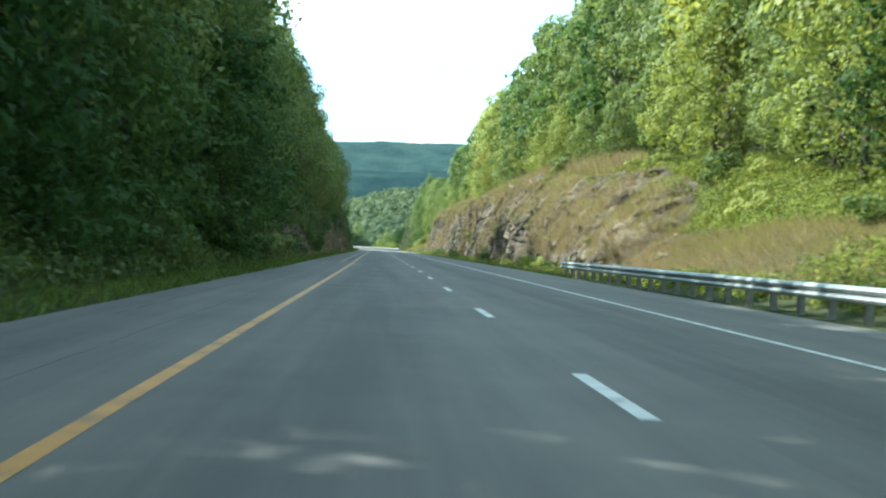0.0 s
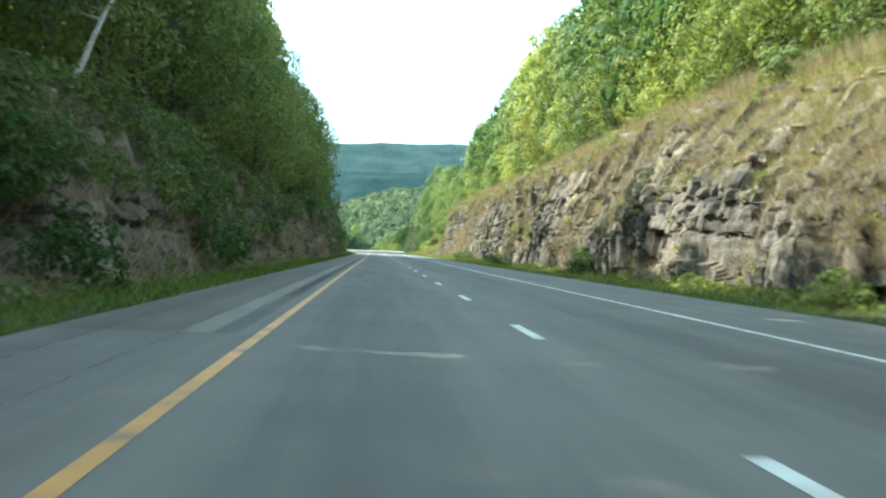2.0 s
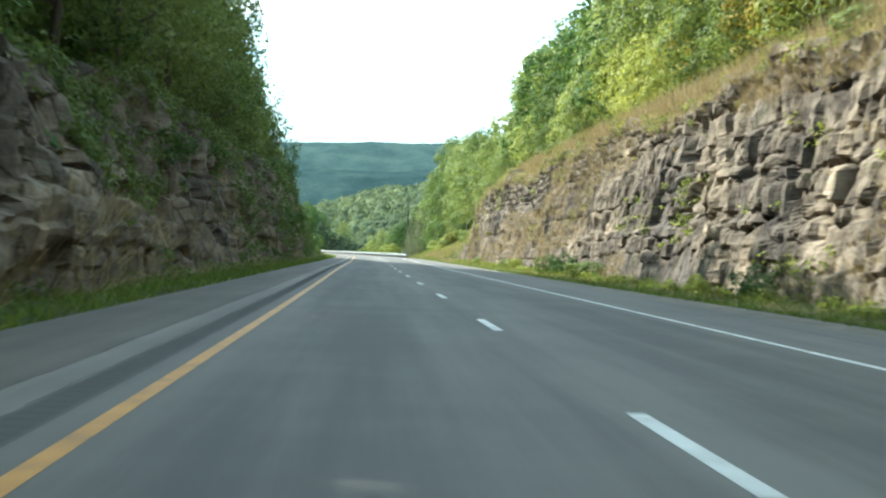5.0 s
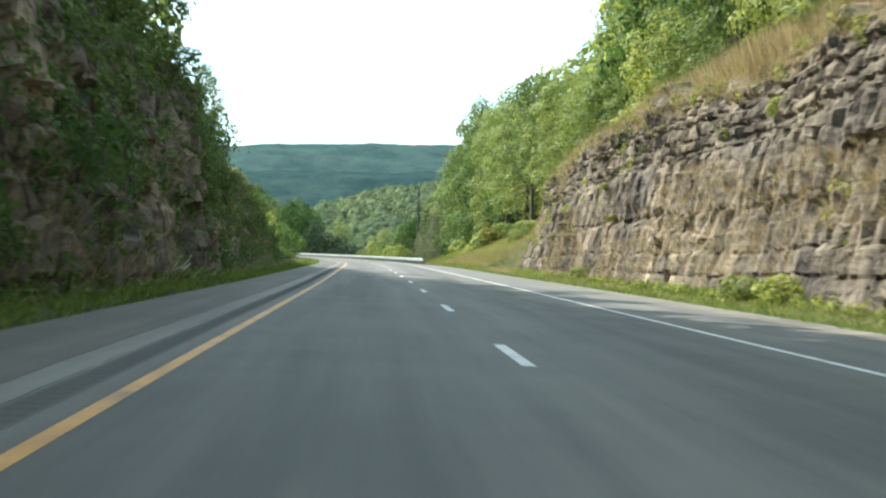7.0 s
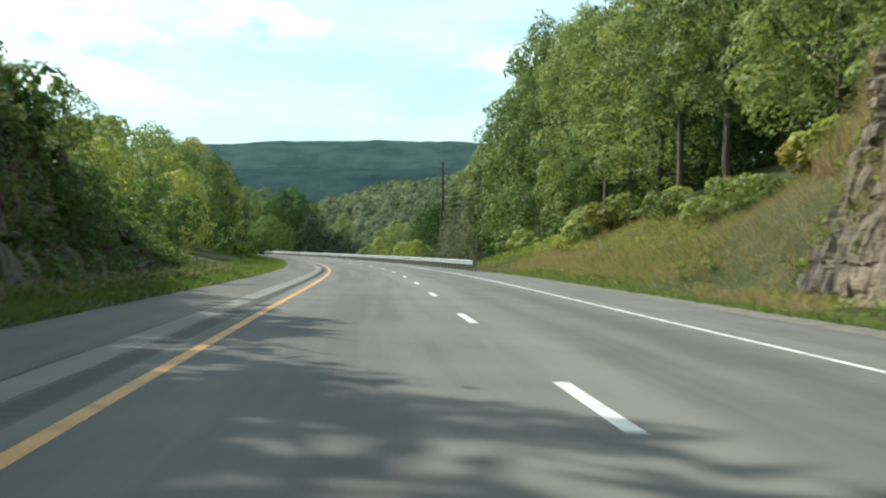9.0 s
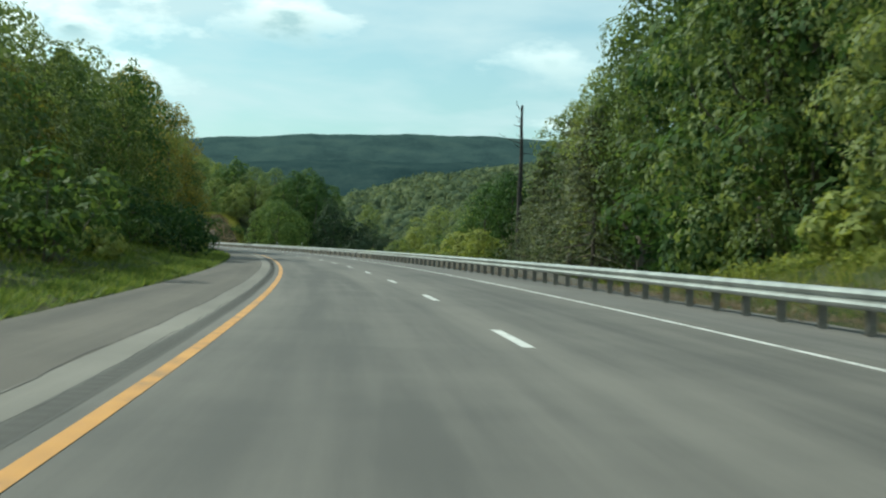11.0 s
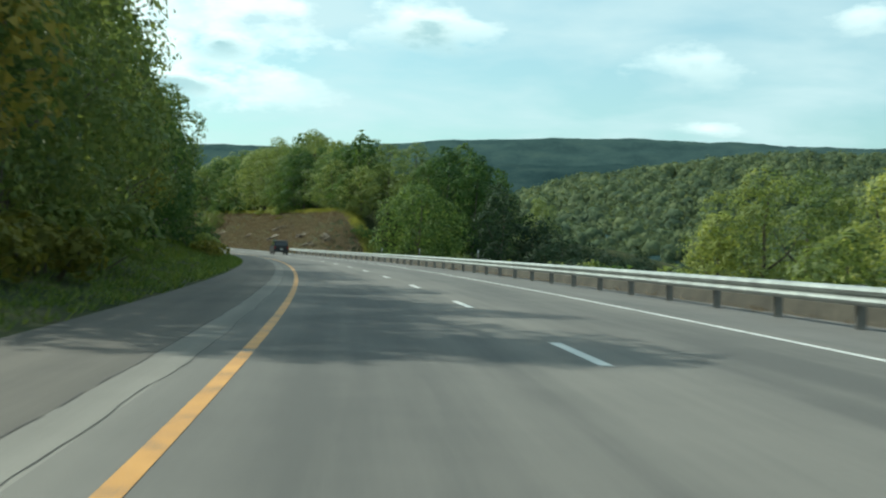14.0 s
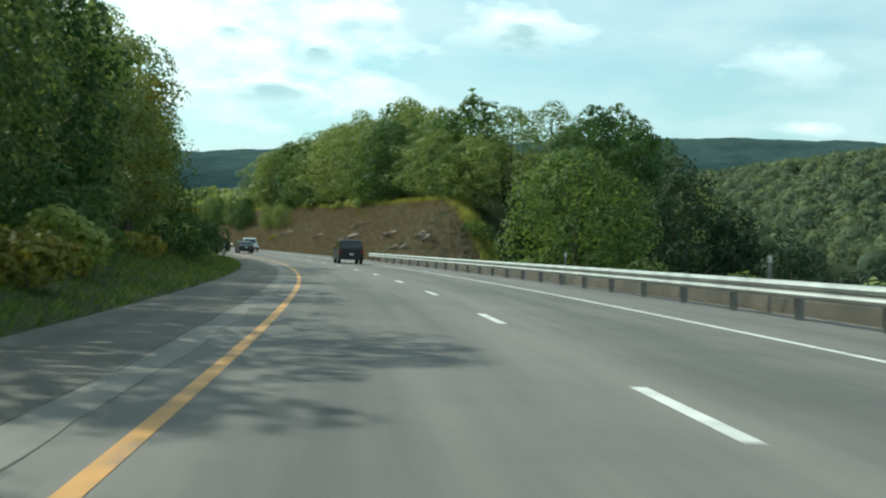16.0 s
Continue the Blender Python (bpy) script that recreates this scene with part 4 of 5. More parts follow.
# inner side of the bend
inner_top = lambda s: table(s, (396, 8.5), (430, 11.2), (445, 14), (460, 15), (484, 14.8), (500, 14.2), (514, 14.6), (530, 13.6), (560, 13), (583, 13.4), (605, 14.2), (640, 13), (690, 11))
for a, b, l in ((404, 442, -16.4), (444, 458, -14.4), (460, 483, -20.0), (485, 512, -12.6), (514, 552, -13.3), (552, 690, -14.6)):
    forest(a, b, l, 5.0, inner_top, "RGRG" if a == 485 else "GGRGD", INNER)
forest(488, 500, -15.6, 8.0, lambda s: 19, "TR", INNER, vary=0.4, slim=0.9)
# single trees that stand out
KNOLL = "trees round the knoll"


def put_tree(key, x, y, base, top, wide=1.0, group=KNOLL):
    k = tree_of(key, top - base)
    sc = (top - base) / (k[1] * 1.04)
    ob = set_down(k[0], Matrix.Translation((x, y, base)) @ Matrix.Rotation(rng.uniform(0, 6.28), 4, "Z") @ Matrix.Diagonal((sc * wide, sc * wide, sc, 1)))
    ob["group"] = group
    return ob


dome = make_tree(97, 12.4, 6.3, 0.03, foliage("deep_leaves", (0.050, 0.090, 0.030), (0.100, 0.152, 0.048), (0.17, 0.22, 0.068), 0.35, 0.0), 80, 420, 0.17)
tagged(dome, "round dark green tree standing alone before the knoll", "tree", KNOLL)
dome.matrix_basis = Matrix.Translation((-32.0, 633.6, -2.5))
for x, y, base, top, wide, key in ((10.6, 469, -5, 15.6, 0.75, "G"), (11.8, 474, -5, 14.8, 0.85, "G"), (14.5, 468, -5, 16.2, 0.85, "D"), (4.5, 486, -5, 8.3, 0.9, "D"), (7, 491, -6, 10.2, 0.9, "D"), (6.6, 481, -5, 9.4, 0.8, "D"), (1.8, 483, -3.2, 3.1, 1.1, "B"), (-0.8, 488, -3, 1.8, 1.2, "B"), (3.6, 478, -3.4, 3.4, 1.0, "B")):
    put_tree(key, x, y, base, top, wide, VALLEY)
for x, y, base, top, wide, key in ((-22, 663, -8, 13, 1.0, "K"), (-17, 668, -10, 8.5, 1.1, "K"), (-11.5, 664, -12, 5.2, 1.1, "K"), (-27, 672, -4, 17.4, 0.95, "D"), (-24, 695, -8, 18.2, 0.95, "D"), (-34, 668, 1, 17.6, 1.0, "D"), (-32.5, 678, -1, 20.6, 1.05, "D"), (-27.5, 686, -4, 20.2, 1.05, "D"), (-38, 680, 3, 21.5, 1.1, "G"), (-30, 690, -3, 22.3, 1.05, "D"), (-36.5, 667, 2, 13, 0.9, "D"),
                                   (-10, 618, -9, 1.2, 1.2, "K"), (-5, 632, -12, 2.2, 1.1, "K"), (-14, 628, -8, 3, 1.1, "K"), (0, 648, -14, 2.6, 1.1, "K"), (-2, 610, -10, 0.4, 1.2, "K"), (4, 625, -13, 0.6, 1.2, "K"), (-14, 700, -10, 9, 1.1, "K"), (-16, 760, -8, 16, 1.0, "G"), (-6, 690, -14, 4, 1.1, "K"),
                                   (0.8, 549, -8, 8.6, 1.15, "G"), (6, 554, -8, 8.9, 1.1, "G"), (-2.2, 546, -6, 4.6, 0.9, "B"), (10, 551, -8, 8.4, 1.1, "G"), (7, 534, -8, 7.4, 1.05, "B"), (-4, 502, -4, 2.2, 1.0, "G"), (2, 508, -6, 3.2, 1.1, "D")):
    put_tree(key, x, y, base, top, wide)
for l, step in ((26, 7.0), (33, 7.5)):
    row_made = forest(668 + (l - 22) * 1.5, 800, l, step, lambda s: table(s, (640, 9), (671, 15.5), (700, 20.8), (732, 23.6), (800, 22.5)) + 0.6 * (l - 26), "GDDG", KNOLL, 2.0, 2.0, slim=1.3)
BEHIND += row_made[1::2]  # every other tree of the rear row
forest(742, 812, 15, 8, lambda s: table(s, (742, 8), (800, 13)), "GGD", KNOLL, 2.0, 2.0)


# ---- woods further off: nobody could count these ----
def join_trees(things):
    """Trees of the rear rows, which cannot be told apart, as one mesh."""
    V, F, M, mats, start = [], [], [], [], 0
    for ob in things:
        for c in [k for k in ob.children]:
            me = c.data
            me.calc_loop_triangles()
            co, tri = np.empty(len(me.vertices) * 3), np.empty(len(me.loop_triangles) * 3, dtype=np.int64)
            me.vertices.foreach_get("co", co)
            me.loop_triangles.foreach_get("vertices", tri)
            m = np.array(ob.matrix_basis @ c.matrix_parent_inverse @ c.matrix_basis)
            co, tri = co.reshape(-1, 3), tri.reshape(-1, 3)
            if c.name.startswith("crown"):  # a third of the leaves, each larger
                leaf = co[tri[::3]]
                leaf = leaf.mean(1, keepdims=True) + (leaf - leaf.mean(1, keepdims=True)) * 1.7
                co, tri = leaf.reshape(-1, 3), np.arange(leaf.shape[0] * 3).reshape(-1, 3)
            V.append(co @ m[:3, :3].T + m[:3, 3])
            F.append(tri + start)
            if me.materials[0] not in mats:
                mats.append(me.materials[0])
            M.append(np.full(len(tri), mats.index(me.materials[0])))
            start += len(co)
            bpy.data.objects.remove(c)
        bpy.data.objects.remove(ob)
    far = mesh_object("rear_trees", np.concatenate(V), np.concatenate(F), mats[0])
    for mat in mats[1:]:
        far.data.materials.append(mat)
    far.data.polygons.foreach_set("material_index", np.concatenate(M).astype(np.int32))
    return tagged(far, "rear rows of leafy trees behind the first ones", "trees", kind="stuff")


join_trees(BEHIND)


def woods(name, spots, leaves, size, mat, label, loose=0.35):
    r = np.random.RandomState(77)
    n = len(spots)
    spots = np.asarray(spots)
    d = r.normal(size=(n, leaves, 3))
    d[..., 2] = np.abs(d[..., 2]) * 1.1 - 0.35
    d /= np.linalg.norm(d, axis=2)[..., None]
    lump = 0.78 + 0.3 * r.rand(n, leaves, 1)
    half = ((spots[:, 3] - spots[:, 2]) * 0.5)[:, None]
    pos = np.empty_like(d)
    pos[..., 0] = spots[:, 0, None] + d[..., 0] * spots[:, 4, None] * lump[..., 0]
    pos[..., 1] = spots[:, 1, None] + d[..., 1] * spots[:, 4, None] * lump[..., 0]
    pos[..., 2] = (spots[:, 3, None] - half) + d[..., 2] * half * lump[..., 0]
    nrm = d + r.normal(size=d.shape) * loose
    nrm /= np.linalg.norm(nrm, axis=2)[..., None]
    ax = np.cross(nrm, r.normal(size=d.shape))
    ax /= np.linalg.norm(ax, axis=2)[..., None]
    bx = np.cross(nrm, ax)
    sz = size * (0.6 + 0.8 * r.rand(n, leaves, 1))
    tri = np.stack([pos + ax * sz, pos - ax * sz * 0.7 + bx * sz * 0.66, pos - ax * sz * 0.7 - bx * sz * 0.66], 2)
    V = tri.reshape(-1, 3)
    return tagged(mesh_object(name, V, np.arange(len(V)).reshape(-1, 3), mat), label, "woods", kind="stuff")


def back_rows():
    r = np.random.RandomState(9)
    spots, rim = [], []

    def row(s0, s1, step, l, top_of, wide=4.2, lift=0.0, spots=spots):
        for s in np.arange(s0, s1, step):
            a, b = s + r.uniform(-2, 2), l + r.uniform(-2, 2)
            p = place(a, b)
            base, top, w = ground_z(a, b) + lift, float(top_of(s)) + r.uniform(-2, 1.5), wide * r.uniform(0.8, 1.15)
            for k in range(6):
                q, t = r.uniform(0, 6.28), (k + 0.5) / 6
                out = w * 0.55 * math.sqrt(max(0.05, 1 - (2 * t - 0.9) ** 2 * 0.8))
                z = base + (top - base) * t
                lobe = w * r.uniform(0.5, 0.75)
                spots.append((p[0] + math.cos(q) * out, p[1] + math.sin(q) * out, z - lobe, min(z + lobe, top + 0.5), lobe))

    right_top = lambda s: table(s, (-20, 31), (120, 31), (220, 31), (345, 29), (400, 27), (430, 23), (450, 17))
    row(-20, 440, 5.2, 28, right_top)
    row(-20, 430, 6.0, 35, lambda s: right_top(s) + 2)
    left_top = lambda s: table(s, (0, 26.5), (240, 26.0), (258, 21.5), (274, 17.5), (285, 16), (300, 13.5), (312, 10), (326, 7))
    row(-20, 236, 3.1, -18.5, left_top)
    row(236, 326, 2.6, -16.5, left_top, spots=rim)
    row(-20, 346, 3.3, -21, lambda s: table(s, (0, 28.5), (240, 28), (262, 25), (285, 22.5), (305, 19), (318, 15), (330, 10.5), (346, 7.5)))
    row(230, 336, 5.0, -26, lambda s: table(s, (230, 30), (262, 27.5), (290, 25), (312, 21), (336, 12)))
    row(408, 452, 6.0, -19.5, lambda s: inner_top(s) + 0.5, spots=rim)
    row(494, 700, 6.0, -19.5, lambda s: inner_top(s) + 0.5, spots=rim)
    for l in (-15, -21, -28):
        row(696, 890, 7.0, l, lambda s: float(grade(s)) + 10.5)
    row(404, 700, 7.0, -26, lambda s: inner_top(s) + 1.0)
    for l, ds, more in ((39, 7.0, 4.0), (47, 10.0, 0.0), (56, 11.0, 0.0)):
        row(656 + (l - 22) * 1.2, 810, ds, l, lambda s: table(s, (640, 5), (671, 8), (700, 13.5), (732, 19), (800, 20.5)) + more, 4.8)
    for l in (13, 21, 30, 40):
        row(812, 898, 7.0, l, lambda s: float(grade(s)) + 9.0 + 0.08 * l)
    # the fall of the ground to the valley, crowns below the rail
    for s in np.arange(450, 660, 6.5):
        for l in (34, 44, 54, 64):
            a, b = s + r.uniform(-3, 3), l + r.uniform(-3, 3)
            z = ground_z(a, b)
            p = place(a, b)
            for k in range(3):
                spots.append((p[0] + r.uniform(-2, 2), p[1] + r.uniform(-2, 2), z, z + r.uniform(5, 10), r.uniform(2.4, 3.6)))
    woods("woods", spots, 95, 0.56, LEAF, "deep green woods behind the first trees")
    woods("rim_woods", rim, 330, 0.17, LEAF, "dark green growth behind the front trees")


def hill_woods():
    r = np.random.RandomState(31)
    spots = []
    for _ in range(6400):
        rr = math.sqrt(r.uniform(190 ** 2, 1430 ** 2))
        aa = math.radians(r.uniform(-24, 9))
        x, y = -5 - math.sin(aa) * rr, 450 + math.cos(aa) * rr
        if rr < 420 and aa > math.radians(-4.0):
            continue
        z = float(far_height(x, y))
        wide = (3.0 + 6.5 * r.rand() ** 1.5) * (0.8 if rr < 450 else 1.0)
        spots.append((x, y, z - 3, z + 5.5 + wide * r.uniform(0.25, 0.95), wide))
    near = [q for q in spots if math.hypot(q[0] + 5, q[1] - 450) < 800]
    beyond = [q for q in spots if math.hypot(q[0] + 5, q[1] - 450) >= 800]
    woods("hill_foliage", [(x, y, a, b + 0.7, w * 1.08) for x, y, a, b, w in near], 120, 0.95, HAZED_LEAF, "broken leafy crowns of the hillside woods", 0.32)
    woods("hill_foliage", [(x, y, a, b + 0.9, w * 1.1) for x, y, a, b, w in beyond], 34, 1.7, HAZED_LEAF, "leafy crowns of woods high on the hillside", 0.32)
    # rounded, knobbly crowns
    spots = np.array(spots)
    n, nu, nv = len(spots), 7, 3
    u = np.linspace(0, 2 * math.pi, nu, endpoint=False)
    v = np.array([-0.2, 0.5, 1.2])
    U, W = np.meshgrid(u, v, indexing="ij")
    d = np.stack([np.cos(U) * np.cos(W), np.sin(U) * np.cos(W), np.sin(W)], -1).reshape(1, -1, 3)
    knob = 0.80 + 0.22 * r.rand(n, nu * nv, 1)
    half = ((spots[:, 3] - spots[:, 2]) * 0.62)[:, None]
    P = np.empty((n, nu * nv, 3))
    P[..., 0] = spots[:, 0, None] + d[..., 0] * knob[..., 0] * spots[:, 4, None]
    P[..., 1] = spots[:, 1, None] + d[..., 1] * knob[..., 0] * spots[:, 4, None]
    P[..., 2] = spots[:, 3, None] - half + d[..., 2] * knob[..., 0] * half
    f = []
    for i in range(nu):
        for j in range(nv - 1):
            f.append((i * nv + j, ((i + 1) % nu) * nv + j, ((i + 1) % nu) * nv + j + 1, i * nv + j + 1))
    cap = [(i * nv + nv - 1) for i in range(nu)]
    F = [tuple(k + m * nu * nv for k in q) for m in range(n) for q in f] + [tuple(k + m * nu * nv for k in cap) for m in range(n)]
    tagged(mesh_object("hill_woods", P.reshape(-1, 3), F, HAZED_LEAF, smooth_shade=True), "wooded hillside of rounded green crowns across the valley", "woods", kind="stuff")


back_rows()
hill_woods()


# ---- guard rails ----
def guard_rail(s0, s1, l, spacing_of, group, label):
    rail = tagged(new("guard_rail"), label, "guard rail", group)
    prof = [(0.0, 0.42), (0.05, 0.45), (0.08, 0.50), (0.05, 0.545), (0.0, 0.565), (0.0, 0.605), (0.05, 0.625), (0.08, 0.67), (0.05, 0.72), (0.0, 0.75)]
    ss = np.arange(s0, s1 + 0.1, 2.0)
    back = [(a + 0.012, z) for a, z in prof[::-1]]
    ring = prof + back
    v, f = [], []
    for s in ss:
        for a, z in ring:
            v.append(place(s, l - a, z))
    n = len(ring)
    for i in range(len(ss) - 1):
        for k in range(n):
            f.append((i * n + k, i * n + (k + 1) % n, (i + 1) * n + (k + 1) % n, (i + 1) * n + k))
    mesh_object("beam", v, f, STEEL, rail, "corrugated galvanised steel beam")
    bm = bmesh.new()
    for x, sx, sy in ((0, 0.01, 0.10), (-0.05, 0.15, 0.012), (0.05, 0.15, 0.012)):
        m = Matrix.Translation((0, x, 0.30)) @ Matrix.Diagonal((sx if x == 0 else 0.15, 0.10 if x == 0 else 0.012, 0.92, 1))
        bmesh.ops.create_cube(bm, size=1.0, matrix=m)
    bmesh.ops.create_cube(bm, size=1.0, matrix=Matrix.Translation((-0.14, 0, 0.60)) @ Matrix.Diagonal((0.14, 0.12, 0.30, 1)))
    first = part("post", bm, POST_STEEL, rail, "weathered steel post")
    s = s0 + 0.6
    made = None
    while s < s1:
        ob = first if made is None else new("post", first.data)
        made = ob
        p = place(s, l + 0.23, 0)
        ob.parent = rail
        ob.matrix_basis = Matrix.Translation((p[0], p[1], p[2])) @ Matrix.Rotation(float(heading(s)), 4, "Z")
        s += spacing_of(s)
    return rail


guard_rail(-70, 65, 7.2, lambda s: 1.905, "guard rails", "galvanised steel guard rail along the outer shoulder")
guard_rail(377, 640, 6.0, lambda s: 1.905 if s < 470 else 3.81, "guard rails", "galvanised steel guard rail round the outside of the bend")
guard_rail(738, 880, 6.0, lambda s: 3.81, "guard rails", "far galvanised steel guard rail beyond the knoll")


# ---- low plants: tufts and blades nobody could count ----
def tufts(name, feet, blades, tall, spread, mat, label, category, seed, girth=0.03):
    """Bent blades in bunches; feet is an array of x, y, z and a size for each bunch."""
    r = np.random.RandomState(seed)
    feet = np.asarray(feet, float)
    n = len(feet)
    a = r.uniform(0, 2 * math.pi, (n, blades))
    d = r.rand(n, blades) ** 0.6 * spread
    size = feet[:, 3, None] * r.uniform(0.55, 1.15, (n, blades))
    base = np.stack([feet[:, 0, None] + np.cos(a) * d * 0.6, feet[:, 1, None] + np.sin(a) * d * 0.6, np.repeat(feet[:, 2, None], blades, 1) - 0.04], -1)
    tip = base + np.stack([np.cos(a) * d * 1.1 + r.normal(size=a.shape) * 0.08, np.sin(a) * d * 1.1 + r.normal(size=a.shape) * 0.08, tall * size], -1)
    b = r.uniform(0, 2 * math.pi, (n, blades))
    wide = np.stack([np.cos(b), np.sin(b), 0 * b], -1) * (girth * (0.5 + size))[..., None]
    tri = np.stack([base - wide * 0.6, tip, base + wide * 0.6], 2)
    V = tri.reshape(-1, 3)
    return tagged(mesh_object(name, V, np.arange(len(V)).reshape(-1, 3), mat), label, category, kind="stuff")


def leaf_mats(name, feet, leaves, radius, size, mat, label, seed, flat=0.7):
    """Low leafy growth: a loose heap of small leaves at each foot, whose fourth number is its size."""
    r = np.random.RandomState(seed)
    feet = np.asarray(feet, float)
    n = len(feet)
    d = r.normal(size=(n, leaves, 3))
    d /= np.linalg.norm(d, axis=2)[..., None]
    far = radius * feet[:, 3, None, None] * r.uniform(0.25, 1.0, (n, leaves, 1))
    pos = feet[:, None, :3] + d * far * np.array([1, 1, flat]) + np.array([0, 0, 0.35]) * radius * feet[:, 3, None, None]
    nrm = d + np.array([0, 0, 0.4]) + r.normal(size=d.shape) * 0.5
    nrm /= np.linalg.norm(nrm, axis=2)[..., None]
    ax = np.cross(nrm, r.normal(size=d.shape))
    ax /= np.linalg.norm(ax, axis=2)[..., None]
    bx = np.cross(nrm, ax)
    sz = size * r.uniform(0.6, 1.4, (n, leaves, 1))
    V = np.stack([pos + ax * sz, pos - ax * sz * 0.7 + bx * sz * 0.6, pos - ax * sz * 0.7 - bx * sz * 0.6], 2).reshape(-1, 3)
    return tagged(mesh_object(name, V, np.arange(len(V)).reshape(-1, 3), mat), label, "plants", kind="stuff")


def verge(s0, s1, l0, l1, count, seed, lo=0.6, hi=1.2):
    r = np.random.RandomState(seed)
    s, l = r.uniform(s0, s1, count), r.uniform(l0, l1, count)
    P = place(s, l, lie(s, l))
    return np.concatenate([P, r.uniform(lo, hi, (count, 1))], 1)


def on_rock(grid, spots, count, seed, keep):
    """Feet for tufts on the ledges and the rim of a rock wall."""
    r = np.random.RandomState(seed)
    out = []
    ns, nz = grid.shape[:2]
    while len(out) < count:
        i, j = r.randint(ns), r.randint(1, nz - 1)
        s, l, z = grid[i, j]
        if r.rand() < keep(s, abs(l), z, j / nz):
            out.append((*spots[i, j], r.uniform(0.5, 1.2)))
    return np.array(out)


def patch(s, z, k):
    return float(lattice(s * 0.11, z * 0.3, k))


tufts("verge_grass", np.concatenate([verge(0, 420, -7.9, -6.48, 11000, 1), verge(330, 640, -9.5, -6.5, 9000, 2), verge(60, 380, 7.0, 10.6, 9000, 3)]), 7, 0.20, 0.16, GREEN_GRASS, "short green roadside grass along the shoulders", "grass", 1, 0.022)
tufts("tall_weeds", np.concatenate([verge(60, 360, 9.3, 11.2, 1200, 4, 0.4, 1.0), verge(20, 350, -8.6, -7.6, 300, 5, 0.3, 0.8), verge(340, 420, 8, 16, 1400, 6, 0.4, 1.0), verge(392, 650, -16, -9.2, 6000, 61, 0.3, 0.8), verge(58, 125, 15.5, 20, 2500, 71, 0.5, 1.2)]), 10, 0.58, 0.28, GRASS, "tall uncut weeds below the rock walls", "weeds", 2, 0.016)
tufts("dry_brush", np.concatenate([
    on_rock(grid_right, spots_right, 13000, 3, lambda s, l, z, q: 0.95 * float(smooth(165, 95, s)) * float(smooth(0.32, 0.62, q + 0.30 * patch(s, z, 5) + 0.22 * float(smooth(128, 102, s)) + 0.25 * float(smooth(98, 72, s))))),
    on_rock(grid_right, spots_right, 12500, 31, lambda s, l, z, q: (0.9 * (q + 0.12 * patch(s, z, 21) > 0.84) + 0.4 * (patch(s, z, 7) > 0.2) + 0.01) * float(s > 110)),
    on_rock(grid_left, spots_left, 5200, 32, lambda s, l, z, q: 0.05 + 0.5 * (patch(s, z, 9) > 0.2) + 0.7 * (q + 0.2 * patch(s, z, 19) < 0.45) * float(smooth(235, 205, s))),
    verge(80, 336, 13.4, 16.8, 5200, 8, 0.6, 1.3), verge(66, 350, -8.7, -7.7, 2200, 86, 0.5, 1.2), verge(225, 338, 14.0, 17.5, 2000, 85, 0.9, 1.7), verge(29, 76, 9.4, 14.8, 7000, 81, 0.5, 1.1), verge(60, 380, 7.8, 10.8, 3200, 82, 0.3, 0.7), verge(326, 380, 9.0, 16, 6500, 84, 0.5, 1.1)]), 10, 0.46, 0.50, DRY, "brown dry brush on ledges and banks", "brush", 3, 0.012)
tufts("rim_brush", np.concatenate([verge(222, 338, 13.7, 17.6, 6400, 87, 0.7, 1.6), verge(96, 222, 14.4, 18.2, 4600, 88, 0.6, 1.5)]), 14, 1.15, 0.6, DRY, "tall tan brush along the rim of the sunlit rock", "brush", 15, 0.02)
BRIGHT_GRASS = foliage("sunlit_grass", (0.13, 0.15, 0.035), (0.25, 0.26, 0.06), (0.35, 0.33, 0.10), 0.4, 0.0)
tufts("bank_grass", np.concatenate([
    on_rock(grid_right, spots_right, 1500, 35, lambda s, l, z, q: float(smooth(135, 100, s)) * max(0.01, 0.9 * float(smooth(0.6, 1.1, q + 0.35 * patch(s, z, 11))))),
    verge(0, 70, 11.5, 20, 3600, 36, 0.5, 1.2), verge(60, 130, 15, 20, 2200, 37, 0.6, 1.3), verge(336, 404, 8.6, 16, 1500, 38, 0.4, 1.0)]), 11, 0.48, 0.35, BRIGHT_GRASS, "sunlit yellow-green grass over the brushy bank", "grass", 14, 0.014)
MEADOW = foliage("leafy_weeds", (0.085, 0.115, 0.030), (0.165, 0.20, 0.05), (0.28, 0.30, 0.085), 0.4, 0.0)
leaf_mats("bank_weeds", np.concatenate([verge(0, 38, 8.6, 20, 1600, 91, 0.5, 1.4), verge(36, 64, 14.2, 20, 600, 97, 0.5, 1.4), verge(36, 66, 8.5, 9.8, 260, 98, 0.3, 0.8), verge(56, 130, 15.0, 20, 1500, 92, 0.6, 1.5), verge(60, 340, 9.4, 10.9, 520, 93, 0.3, 0.9), verge(345, 410, 11.0, 17, 900, 94, 0.4, 1.1), verge(120, 336, 13.6, 16.8, 900, 95, 0.5, 1.2),
    on_rock(grid_right, spots_right, 700, 96, lambda s, l, z, q: (0.02 + 0.7 * (q > 0.88) + 0.3 * (patch(s, z, 13) > 0.5)))]), 30, 0.62, 0.085, MEADOW, "leafy yellow-green weeds on sunny banks and ledges", 21)
